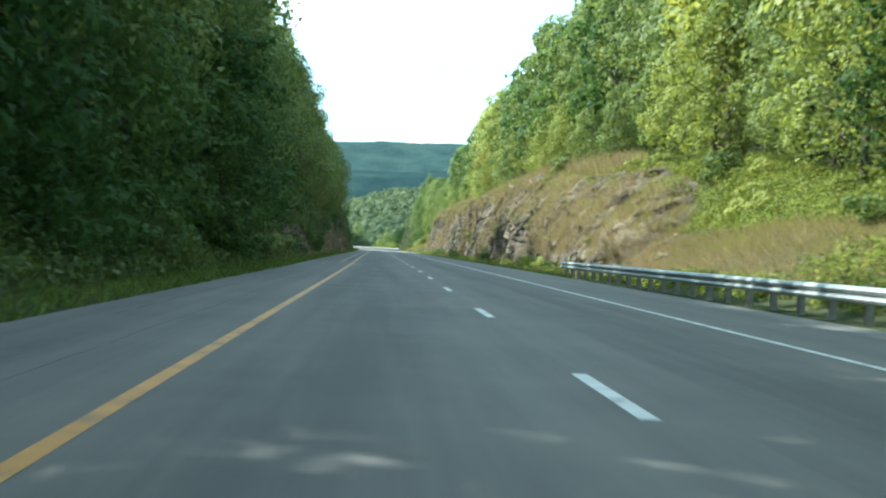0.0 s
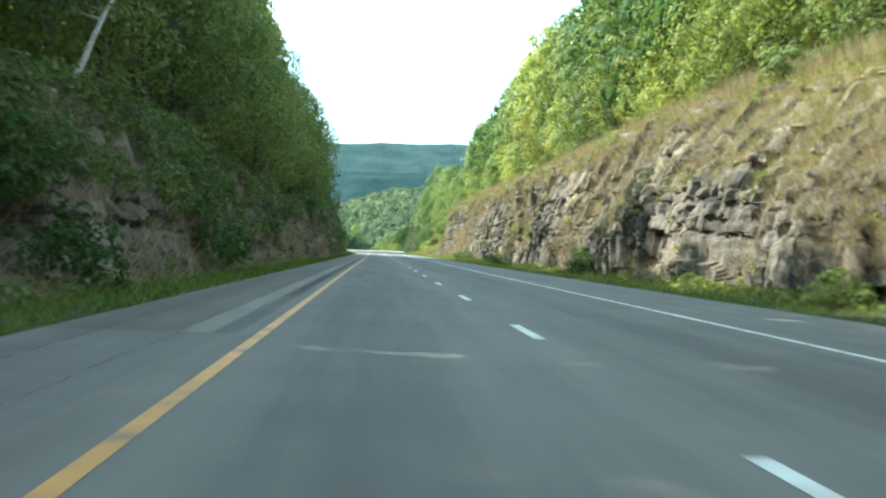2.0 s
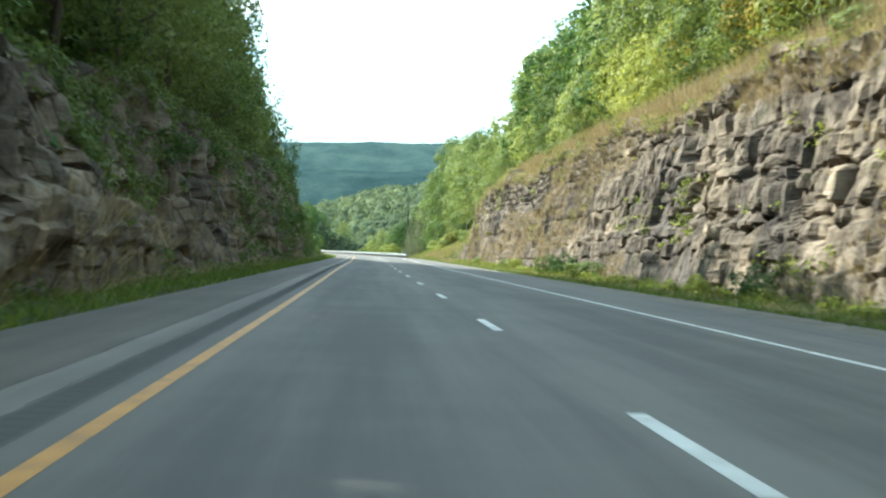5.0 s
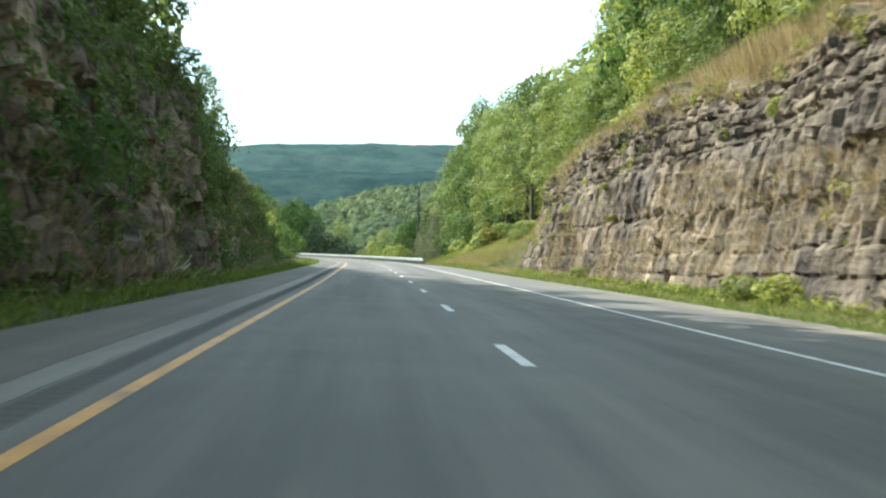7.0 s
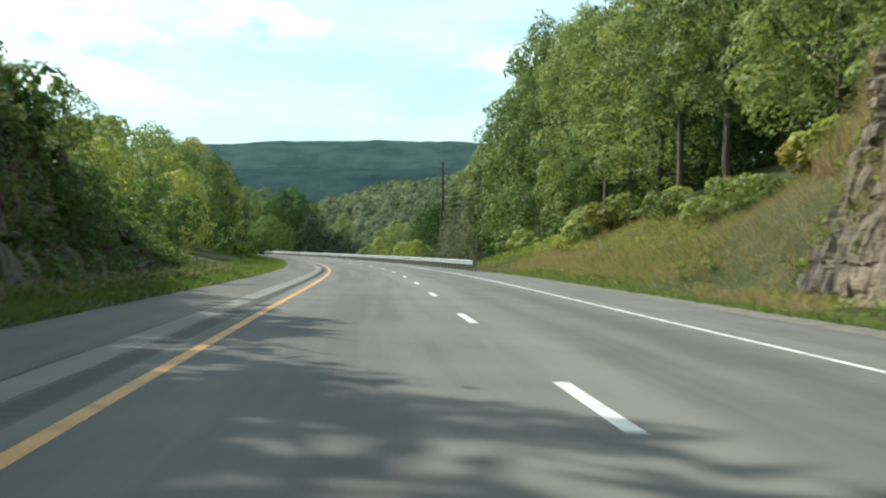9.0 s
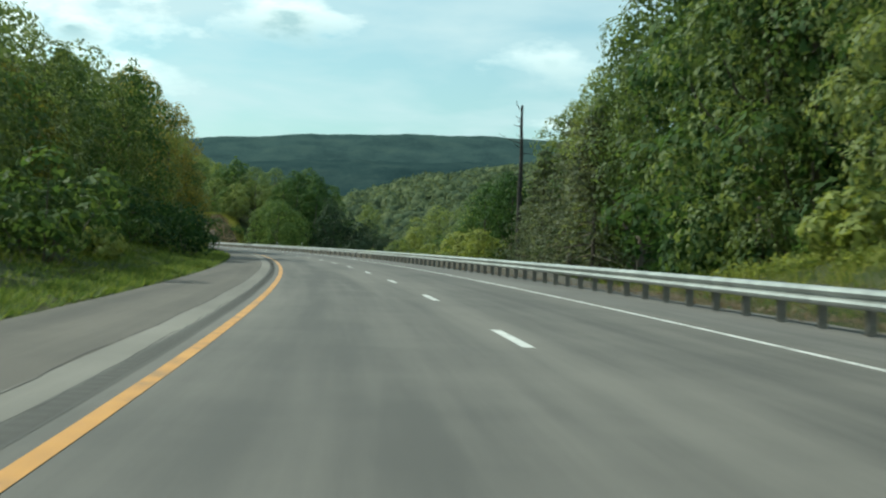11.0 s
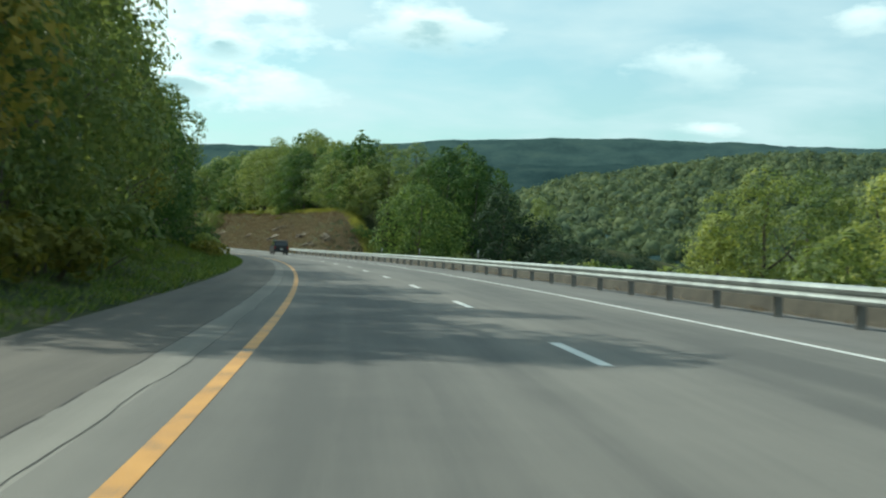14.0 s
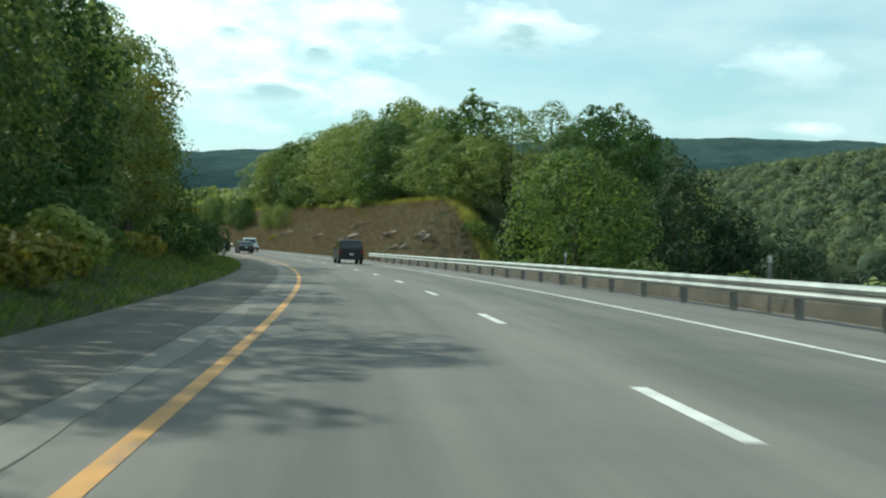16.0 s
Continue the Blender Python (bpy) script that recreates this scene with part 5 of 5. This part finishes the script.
leaf_mats("ledge_plants", np.concatenate([
    on_rock(grid_left, spots_left, 5200, 4, lambda s, l, z, q: 0.02 + 0.6 * (patch(s, z, 15) > 0.25) * (q > 0.3) + 0.9 * (q > 0.8 + 0.15 * patch(s, z, 16))),
    on_rock(grid_left, spots_left, 1500, 41, lambda s, l, z, q: 0.8 * float(s < 120) * (patch(s, z, 17) > -0.2) * (q > 0.42)), verge(5, 66, -10, -7.6, 900, 51, 0.6, 1.5), verge(66, 350, -8.5, -7.5, 700, 52, 0.3, 0.8)]), 28, 0.60, 0.09, LEAF, "green plants hanging from shaded rock ledges", 4)
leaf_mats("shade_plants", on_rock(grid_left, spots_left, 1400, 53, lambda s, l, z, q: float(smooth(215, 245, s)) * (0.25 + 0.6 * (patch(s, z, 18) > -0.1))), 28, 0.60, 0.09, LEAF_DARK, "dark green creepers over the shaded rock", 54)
BANK_BRUSH = foliage("bank_brush", (0.115, 0.084, 0.066), (0.200, 0.150, 0.112), (0.29, 0.23, 0.16), 0.2, 0.0)
tufts("bank_brush", np.concatenate([verge(640, 790, 8.0, 23, 13000, 9, 0.7, 1.5), verge(378, 640, 6.9, 10, 5200, 10, 0.2, 0.5)]), 11, 0.42, 0.55, BANK_BRUSH, "brown-maroon dry brush covering the bank of the knoll", "brush", 13, 0.03)
tufts("knoll_grass", verge(650, 790, 22.5, 26, 4200, 12, 0.7, 1.5), 9, 0.7, 0.35, BRIGHT_GRASS, "yellow-green grass along the top of the bank", "grass", 6, 0.03)


def scatter_shrubs():
    r = np.random.RandomState(44)

    def some(count, s0, s1, l0, l1, kinds, lo, hi, group):
        for _ in range(count):
            k = SHRUBS[kinds[r.randint(len(kinds))]]
            put_thing(k[0], r.uniform(s0, s1), r.uniform(l0, l1), r.uniform(lo, hi), r.uniform(0, 6.28), 0.1, group)

    some(20, 70, 340, 9.6, 10.6, [0, 1, 3], 0.45, 0.9, "bushes at the foot of the sunlit rock")
    some(22, 66, 340, 14.0, 16.0, [1, 2, 1, 0], 0.8, 1.6, "bushes on the rim of the sunlit rock")
    some(14, 20, 120, -8.9, -8.1, [3, 0], 0.6, 1.2, "bushes at the foot of the shaded rock")
    some(20, 8, 66, -9.6, -8.2, [3, 3, 0], 0.7, 1.2, "bushes at the foot of the shaded rock")
    some(22, 120, 345, -11.5, -10.2, [3, 0], 0.8, 1.4, "bushes at the rim of the shaded rock")
    some(7, 0, 70, 12.5, 16.0, [1, 1, 0], 0.5, 0.9, "bushes on the grassy slope")
    some(18, 60, 120, 15.5, 18.5, [1, 1, 1, 0], 0.6, 1.1, "bushes on the grassy slope")
    some(30, 396, 660, -10.6, -8.6, [0, 1, 3, 2], 0.7, 1.5, "bushes on the inner side of the bend")
    some(24, 398, 480, -16.5, -10.0, [3, 0, 0, 3], 0.8, 1.6, "bushes on the inner side of the bend")
    some(16, 338, 404, 12.0, 16.5, [1, 0, 1, 2], 0.9, 1.8, "bushes below the tall trees")
    some(18, 440, 530, 9.5, 13.5, [1, 0], 0.8, 1.3, "bushes behind the guard rail")
    some(9, 655, 780, 9.5, 22, [2], 0.4, 0.8, "bushes on the bank of the knoll")
    some(14, 655, 780, 22, 25, [1, 3], 1.0, 1.7, "bushes along the top of the bank")


scatter_shrubs()


def ledge_bushes(grid, spots, count, kinds, lo, hi, group, seed):
    r = np.random.RandomState(seed)
    ns, nz = grid.shape[:2]
    for _ in range(count):
        i, j = r.randint(100, ns - 100), r.randint(int(nz * 0.3), nz - 2)
        k = SHRUBS[kinds[r.randint(len(kinds))]]
        m = Matrix.Translation(Vector(spots[i, j]) - Vector((0, 0, 0.35))) @ Matrix.Rotation(r.uniform(0, 6.28), 4, "Z") @ Matrix.Scale(r.uniform(lo, hi), 4)
        ob = set_down(k[0], m)
        ob["group"] = group


ledge_bushes(grid_left, spots_left, 30, [3, 0, 3], 0.5, 1.0, "bushes rooted in the shaded rock", 3)
ledge_bushes(grid_right, spots_right, 14, [1, 2], 0.3, 0.6, "bushes rooted in the sunlit rock", 4)


# ---- dead trees and fallen wood ----
def dead_tree(x, y, base, tall, lean, seed, mat, label, snags=16, thick=0.017):
    r = np.random.RandomState(seed)
    root = tagged(new("dead_tree"), label, "dead tree")
    root.location = (x, y, base)
    bm = bmesh.new()
    up = Vector((lean[0], lean[1], 1))
    ts = np.linspace(-0.03, 1, 10)
    tube(bm, [up * (tall * t) + Vector((r.uniform(-0.05, 0.05), r.uniform(-0.05, 0.05), 0)) for t in ts], [tall * thick * (1.05 - 0.75 * max(t, 0)) for t in ts], 8)
    part("trunk", bm, mat, root)
    for k in range(snags):
        t = r.uniform(0.3, 0.98)
        a = r.uniform(0, 6.28)
        n = r.uniform(0.25, 1.0) * (1.6 if t > 0.6 else 0.8)
        p = up * (tall * t)
        q = p + Vector((math.cos(a) * n, math.sin(a) * n, r.uniform(-0.1, 0.5) * n))
        e = q + Vector((math.cos(a + 0.4) * n * 0.5, math.sin(a + 0.4) * n * 0.5, r.uniform(0.0, 0.4) * n))
        bm = bmesh.new()
        tube(bm, [p, q, e], [0.05, 0.03, 0.012], 5)
        part("snag", bm, mat, root)
    return root


dead_tree(7.1, 477, -2.6, 17.4, (-0.012, 0.0), 3, DEAD_BARK, "tall bare dead tree with broken side branches", 24, 0.020)
dead_tree(9.0, 484, -3.5, 10.5, (0.01, 0.0), 5, DEAD_BARK, "thin bare dead tree behind the guard rail", 12, 0.013)
p = place(101, -10.6)
dead_tree(p[0], p[1], 4.4, 8.2, (0.05, 1.3), 7, PALE_BARK, "pale leaning dead birch trunk over the rock", 3, 0.012)


def fallen_branch(s, l):
    root = tagged(new("fallen_branch"), "bare pale fallen branch on the grass", "branch")
    q = place(s, l, lie(s, l))
    root.location = tuple(q)
    bm = bmesh.new()
    tube(bm, [Vector((-0.4, -2.4, 0.05)), Vector((-0.1, -0.6, 0.22)), Vector((0.1, 1.0, 0.42)), Vector((0.0, 2.6, 0.55))], [0.028, 0.026, 0.02, 0.01], 6)
    part("limb", bm, PALE_BARK, root)
    bm = bmesh.new()
    tube(bm, [Vector((-0.05, -0.4, 0.24)), Vector((0.2, 0.7, 0.65)), Vector((0.15, 1.6, 0.85))], [0.02, 0.015, 0.008], 5)
    part("twig", bm, PALE_BARK, root)


fallen_branch(268.5, -7.9)
fallen_branch(271.8, -8.1)


# ---- roadside markers ----
def marker_post(s, l):
    root = tagged(new("marker_post"), "slim grey steel marker post behind the rail", "marker post", "marker posts")
    q = place(s, l, lie(s, l))
    root.location = tuple(q)
    bm = bmesh.new()
    bmesh.ops.create_cube(bm, size=1.0, matrix=Matrix.Translation((0, 0, 0.55)) @ Matrix.Diagonal((0.07, 0.03, 1.4, 1)))
    bmesh.ops.bevel(bm, geom=bm.edges[:], offset=0.008, segments=1, affect="EDGES")
    part("post", bm, POST_STEEL, root)
    bm = bmesh.new()
    bmesh.ops.create_cube(bm, size=1.0, matrix=Matrix.Translation((0, -0.022, 1.15)) @ Matrix.Diagonal((0.08, 0.012, 0.14, 1)))
    part("reflector", bm, plain("reflector", (0.7, 0.7, 0.66), 0.3), root, "small white reflector")


for s in (530.0, 554.0, 575.5):
    marker_post(s, 6.75)


def mile_sign(s, l):
    root = tagged(new("mile_sign"), "small green roadside sign on a steel post", "road sign")
    q = place(s, l, lie(s, l))
    root.matrix_basis = Matrix.Translation(tuple(q)) @ Matrix.Rotation(float(heading(s)), 4, "Z")
    bm = bmesh.new()
    bmesh.ops.create_cube(bm, size=1.0, matrix=Matrix.Translation((0, 0, 0.75)) @ Matrix.Diagonal((0.06, 0.04, 1.9, 1)))
    part("post", bm, POST_STEEL, root)
    bm = bmesh.new()
    bmesh.ops.create_cube(bm, size=1.0, matrix=Matrix.Translation((0, -0.035, 1.55)) @ Matrix.Diagonal((0.32, 0.012, 0.78, 1)))
    bmesh.ops.bevel(bm, geom=bm.edges[:], offset=0.005, segments=1, affect="EDGES")
    board = part("panel", bm, plain("sign_green", (0.02, 0.16, 0.07), 0.45), root, "green sign panel")
    for z in (1.75, 1.55, 1.38):
        bm = bmesh.new()
        bmesh.ops.create_cube(bm, size=1.0, matrix=Matrix.Translation((0, -0.044, z)) @ Matrix.Diagonal((0.18, 0.004, 0.07, 1)))
        part("bar", bm, plain("sign_white", (0.75, 0.75, 0.72), 0.45), board, "plain white bar")


mile_sign(657.5, 7.0)


# ---- vehicles ----
GLASS = plain("tinted_glass", (0.012, 0.015, 0.017), 0.08, 0.0, 0.4)
TYRE = material("tyre_rubber", [(0.012, 0.012, 0.012), (0.022, 0.022, 0.022)], 8.0, 0.9, 0.3, 60)
RIM = plain("alloy_rim", (0.45, 0.46, 0.47), 0.35, 0.9)
TAIL = plain("tail_lamp_red", (0.35, 0.01, 0.01), 0.2, 0.0, 0.6)
TRIM = plain("black_plastic", (0.02, 0.02, 0.021), 0.6)
PLATE = plain("plate_grey", (0.55, 0.55, 0.5), 0.5)


def slab(profile, half, taper=0.0, z_top=1.0, bevel=0.04):
    """A body from its side outline (y, z), across the width, drawn in towards the top."""
    bm = bmesh.new()
    lo = min(z for _, z in profile)
    sides = []
    for sign in (-1, 1):
        sides.append([bm.verts.new((sign * (half - taper * (z - lo)), y, z)) for y, z in profile])
    n = len(profile)
    bm.faces.new(sides[0])
    bm.faces.new(sides[1][::-1])
    for k in range(n):
        bm.faces.new((sides[0][k], sides[1][k], sides[1][(k + 1) % n], sides[0][(k + 1) % n]))
    bmesh.ops.recalc_face_normals(bm, faces=bm.faces[:])
    bmesh.ops.bevel(bm, geom=bm.edges[:], offset=bevel, segments=2, affect="EDGES", profile=0.6)
    return bm


def box(x, y, z, sx, sy, sz, bevel=0.01):
    bm = bmesh.new()
    bmesh.ops.create_cube(bm, size=1.0, matrix=Matrix.Translation((x, y, z)) @ Matrix.Diagonal((sx, sy, sz, 1)))
    bmesh.ops.bevel(bm, geom=bm.edges[:], offset=bevel, segments=2, affect="EDGES")
    return bm


def panel(corners, depth=0.02):
    """A pane with thickness from four corners."""
    bm = bmesh.new()
    c = [Vector(v) for v in corners]
    n = (c[1] - c[0]).cross(c[3] - c[0]).normalized() * depth
    a = [bm.verts.new(v + n * 0.4) for v in c]
    b = [bm.verts.new(v - n) for v in c]
    bm.faces.new(a)
    bm.faces.new(b[::-1])
    for k in range(4):
        bm.faces.new((a[k], b[k], b[(k + 1) % 4], a[(k + 1) % 4]))
    bmesh.ops.recalc_face_normals(bm, faces=bm.faces[:])
    return bm


def wheel(parent, x, y, r):
    bm = bmesh.new()
    out = math.copysign(1, x)
    n = 22
    prof = [(-0.11, r * 0.62), (-0.11, r * 0.92), (-0.07, r), (0.07, r), (0.11, r * 0.92), (0.11, r * 0.62)]
    rings = [[bm.verts.new((x + a, y + math.cos(2 * math.pi * k / n) * q, r + math.sin(2 * math.pi * k / n) * q)) for k in range(n)] for a, q in prof]
    for u, w in zip(rings, rings[1:]):
        for k in range(n):
            bm.faces.new((u[k], u[(k + 1) % n], w[(k + 1) % n], w[k]))
    bmesh.ops.recalc_face_normals(bm, faces=bm.faces[:])
    tyre = part("tyre", bm, TYRE, parent, "black rubber tyre")
    bm = bmesh.new()
    bmesh.ops.create_cone(bm, cap_ends=True, segments=20, radius1=r * 0.63, radius2=r * 0.5, depth=0.2, matrix=Matrix.Translation((x + 0.005 * out, y, r)) @ Matrix.Rotation(out * math.pi / 2, 4, "Y"))
    part("rim", bm, RIM, tyre, "alloy wheel rim")


def vehicle(name, label, s, l, paint, length, width, height, body, cabin, belt, wheel_r, rear, bed=None):
    """body and cabin: side outlines, y from the tail forwards; rear: the tail window's two heights and y."""
    root = tagged(new(name), label, "car" if name != "pickup_truck" else "pickup truck", "vehicles ahead")
    half = width / 2
    part("body", slab(body, half, 0.04, bevel=0.05), paint, root, smooth_shade=False)
    part("cabin", slab(cabin, half - 0.05, 0.16, bevel=0.05), paint, root)
    (y0, z0), (y1, z1) = rear
    w0, w1 = half - 0.16 - 0.16 * (z0 - belt), half - 0.14 - 0.16 * (z1 - belt)
    part("rear_window", panel([(-w0, y0 - 0.012, z0), (w0, y0 - 0.012, z0), (w1, y1 - 0.012, z1), (-w1, y1 - 0.012, z1)]), GLASS, root, "dark tinted rear window")
    top = max(z for _, z in cabin)
    ys = [y for y, z in cabin]
    ya, yb = min(ys) + 0.35, max(ys) - 0.75
    for side in (-1, 1):
        x0, x1 = side * (half - 0.045), side * (half - 0.05 - 0.16 * (top - belt) * 0.75)
        cuts = np.linspace(ya, yb, 4)
        for a, b in zip(cuts, cuts[1:]):
            part("side_window", panel([(x0, a + 0.05, belt + 0.05), (x0, b - 0.05, belt + 0.05), (x1, b - 0.05, belt + (top - belt) * 0.80), (x1, a + 0.05, belt + (top - belt) * 0.80)]), GLASS, root, "dark side window")
    tail = body[0][0]
    for side in (-1, 1):
        part("tail_light", box(side * (half - 0.13), tail - 0.005, belt - 0.18, 0.17, 0.06, 0.26), TAIL, root, "red tail light")
        part("mirror", box(side * (half + 0.08), max(ys) - 0.85, belt + 0.08, 0.18, 0.12, 0.14, 0.03), paint, root)
    part("rear_bumper", box(0, tail - 0.04, 0.46, width - 0.12, 0.16, 0.22, 0.04), TRIM, root, "black rear bumper")
    part("number_plate", box(0, tail - 0.035, 0.72, 0.32, 0.02, 0.16, 0.004), PLATE, root, "plain grey bar of a plate")
    for side in (-1, 1):
        for y in (length * 0.19, length * 0.80):
            wheel(root, side * (half - 0.13), y, wheel_r)
    if bed:
        part("bed_floor", box(0, bed[0], bed[1], width - 0.25, bed[2], 0.05), TRIM, root, "dark truck bed")
    q = place(s, l, 0)
    root.matrix_basis = Matrix.Translation(tuple(q)) @ Matrix.Rotation(float(heading(s)), 4, "Z")
    return root


DARK_PAINT = plain("dark_paint", (0.006, 0.0065, 0.008), 0.5, 0.0, 0.0)
GREEN_PAINT = plain("dark_green_paint", (0.010, 0.022, 0.020), 0.4, 0.0, 0.1)
LIGHT_PAINT = plain("white_paintwork", (0.72, 0.73, 0.72), 0.3, 0.0, 0.8)
SUV_BODY = [(0.0, 0.42), (0.02, 1.08), (0.9, 1.1), (3.3, 1.1), (4.25, 1.0), (4.5, 0.8), (4.52, 0.42), (4.2, 0.32), (0.25, 0.32)]
SUV_CABIN = [(0.03, 1.05), (0.22, 1.74), (0.5, 1.82), (2.3, 1.82), (2.6, 1.76), (3.45, 1.05)]
vehicle("suv", "dark boxy sport utility vehicle with tinted windows", 620, 1.9, DARK_PAINT, 4.52, 1.9, 1.82, SUV_BODY, SUV_CABIN, 1.08, 0.37, ((0.07, 1.16), (0.20, 1.64)))
CAR_BODY = [(0.0, 0.45), (0.02, 0.92), (0.6, 0.98), (3.4, 0.95), (4.4, 0.78), (4.7, 0.62), (4.72, 0.36), (4.4, 0.26), (0.3, 0.26)]
CAR_CABIN = [(0.35, 0.93), (1.15, 1.40), (1.6, 1.45), (2.4, 1.45), (3.55, 0.92)]
vehicle("sedan", "dark green four-door sedan", 676, -1.8, GREEN_PAINT, 4.72, 1.82, 1.45, CAR_BODY, CAR_CABIN, 0.93, 0.33, ((0.52, 1.02), (1.05, 1.34)))
vehicle("sedan", "dark sedan far along the bend", 699, -1.8, DARK_PAINT, 4.72, 1.82, 1.45, CAR_BODY, CAR_CABIN, 0.93, 0.33, ((0.52, 1.02), (1.05, 1.34)))
TRUCK_BODY = [(0.0, 0.55), (0.0, 1.12), (1.9, 1.14), (4.2, 1.14), (5.4, 1.08), (5.6, 0.9), (5.62, 0.5), (5.2, 0.42), (0.3, 0.42)]
TRUCK_CABIN = [(1.9, 1.1), (2.0, 1.78), (2.3, 1.85), (3.4, 1.85), (4.35, 1.1)]
vehicle("pickup_truck", "white pickup truck with a dark bed", 697, 1.7, LIGHT_PAINT, 5.62, 1.98, 1.85, TRUCK_BODY, TRUCK_CABIN, 1.12, 0.39, ((1.93, 1.22), (1.99, 1.66)), (0.95, 1.15, 1.7))


# ---- loose blocks standing proud of the rock walls ----
def rock_blocks(wall, grid, spots, count, seed, side):
    r = np.random.RandomState(seed)
    shapes = []
    for k in range(7):
        bm = bmesh.new()
        bmesh.ops.create_cube(bm, size=1.0)
        bmesh.ops.subdivide_edges(bm, edges=bm.edges[:], cuts=1)
        for v in bm.verts:
            v.co = Vector((v.co.x * r.uniform(0.75, 1.15), v.co.y * r.uniform(0.75, 1.15), v.co.z * r.uniform(0.7, 1.1)))
        me = bpy.data.meshes.new("rock_block")
        bm.to_mesh(me)
        bm.free()
        me.materials.append(ROCK)
        shapes.append(me)
    ns, nz = grid.shape[:2]
    made = 0
    while made < count:
        i, j = r.randint(60, ns - 60), r.randint(2, nz - 4)
        s, l, z = grid[i, j]
        if grid[i, j + 1][2] - z < 0.05:
            continue
        ob = new("rock_block", shapes[r.randint(7)])
        ob.parent = wall
        size = r.uniform(0.25, 0.6)
        ob.matrix_basis = Matrix.Translation(tuple(spots[i, j])) @ Matrix.Rotation(float(heading(s)) + r.uniform(-0.35, 0.35), 4, "Z") @ Matrix.Rotation(r.uniform(-0.2, 0.2), 4, "X") @ Matrix.Diagonal((size * 0.7, size * r.uniform(0.9, 1.7), size * r.uniform(0.6, 1.1), 1))
        made += 1


rock_blocks(wall_right, grid_right, spots_right, 150, 13, 1)
rock_blocks(wall_left, grid_left, spots_left, 90, 14, -1)


# ---- rock outcrops on the bank of the knoll ----
def rock_outcrop(s, l, wide, seed):
    r = np.random.RandomState(seed)
    root = tagged(new("rock_outcrop"), "brown-grey rock outcrop in a brushy bank", "rock", "outcrops on the bank")
    for k in range(7):
        bm = bmesh.new()
        x, y = r.uniform(-0.5, 0.5) * wide, r.uniform(-0.25, 0.25) * wide
        a = bmesh.ops.create_cube(bm, size=1.0, matrix=Matrix.Translation((y, x, 0.15 + 0.45 * y + r.uniform(-0.2, 0.2))) @ Matrix.Rotation(r.uniform(-0.4, 0.4), 4, "Z") @ Matrix.Rotation(-0.4 + r.uniform(-0.2, 0.2), 4, "Y") @ Matrix.Diagonal((r.uniform(0.9, 1.5), r.uniform(0.8, 1.9), r.uniform(0.6, 1.3), 1)))
        for v in a["verts"]:
            v.co += Vector((r.uniform(-0.12, 0.12), r.uniform(-0.12, 0.12), r.uniform(-0.12, 0.12)))
        bmesh.ops.bevel(bm, geom=bm.edges[:], offset=0.05, segments=1, affect="EDGES")
        part("rock", bm, ROCK, root)
    q = place(s, l, lie(s, l))
    root.matrix_basis = Matrix.Translation(tuple(q - np.array([0, 0, 0.25]))) @ Matrix.Rotation(float(heading(s)), 4, "Z")


for k, (s, l, wide) in enumerate(((662, 16, 3), (668, 13.5, 2.4), (684, 12.5, 2.6), (693, 16, 3), (706, 13, 2.4), (658, 12.5, 2), (730, 13, 2.4))):
    rock_outcrop(s, l, wide, 80 + k)
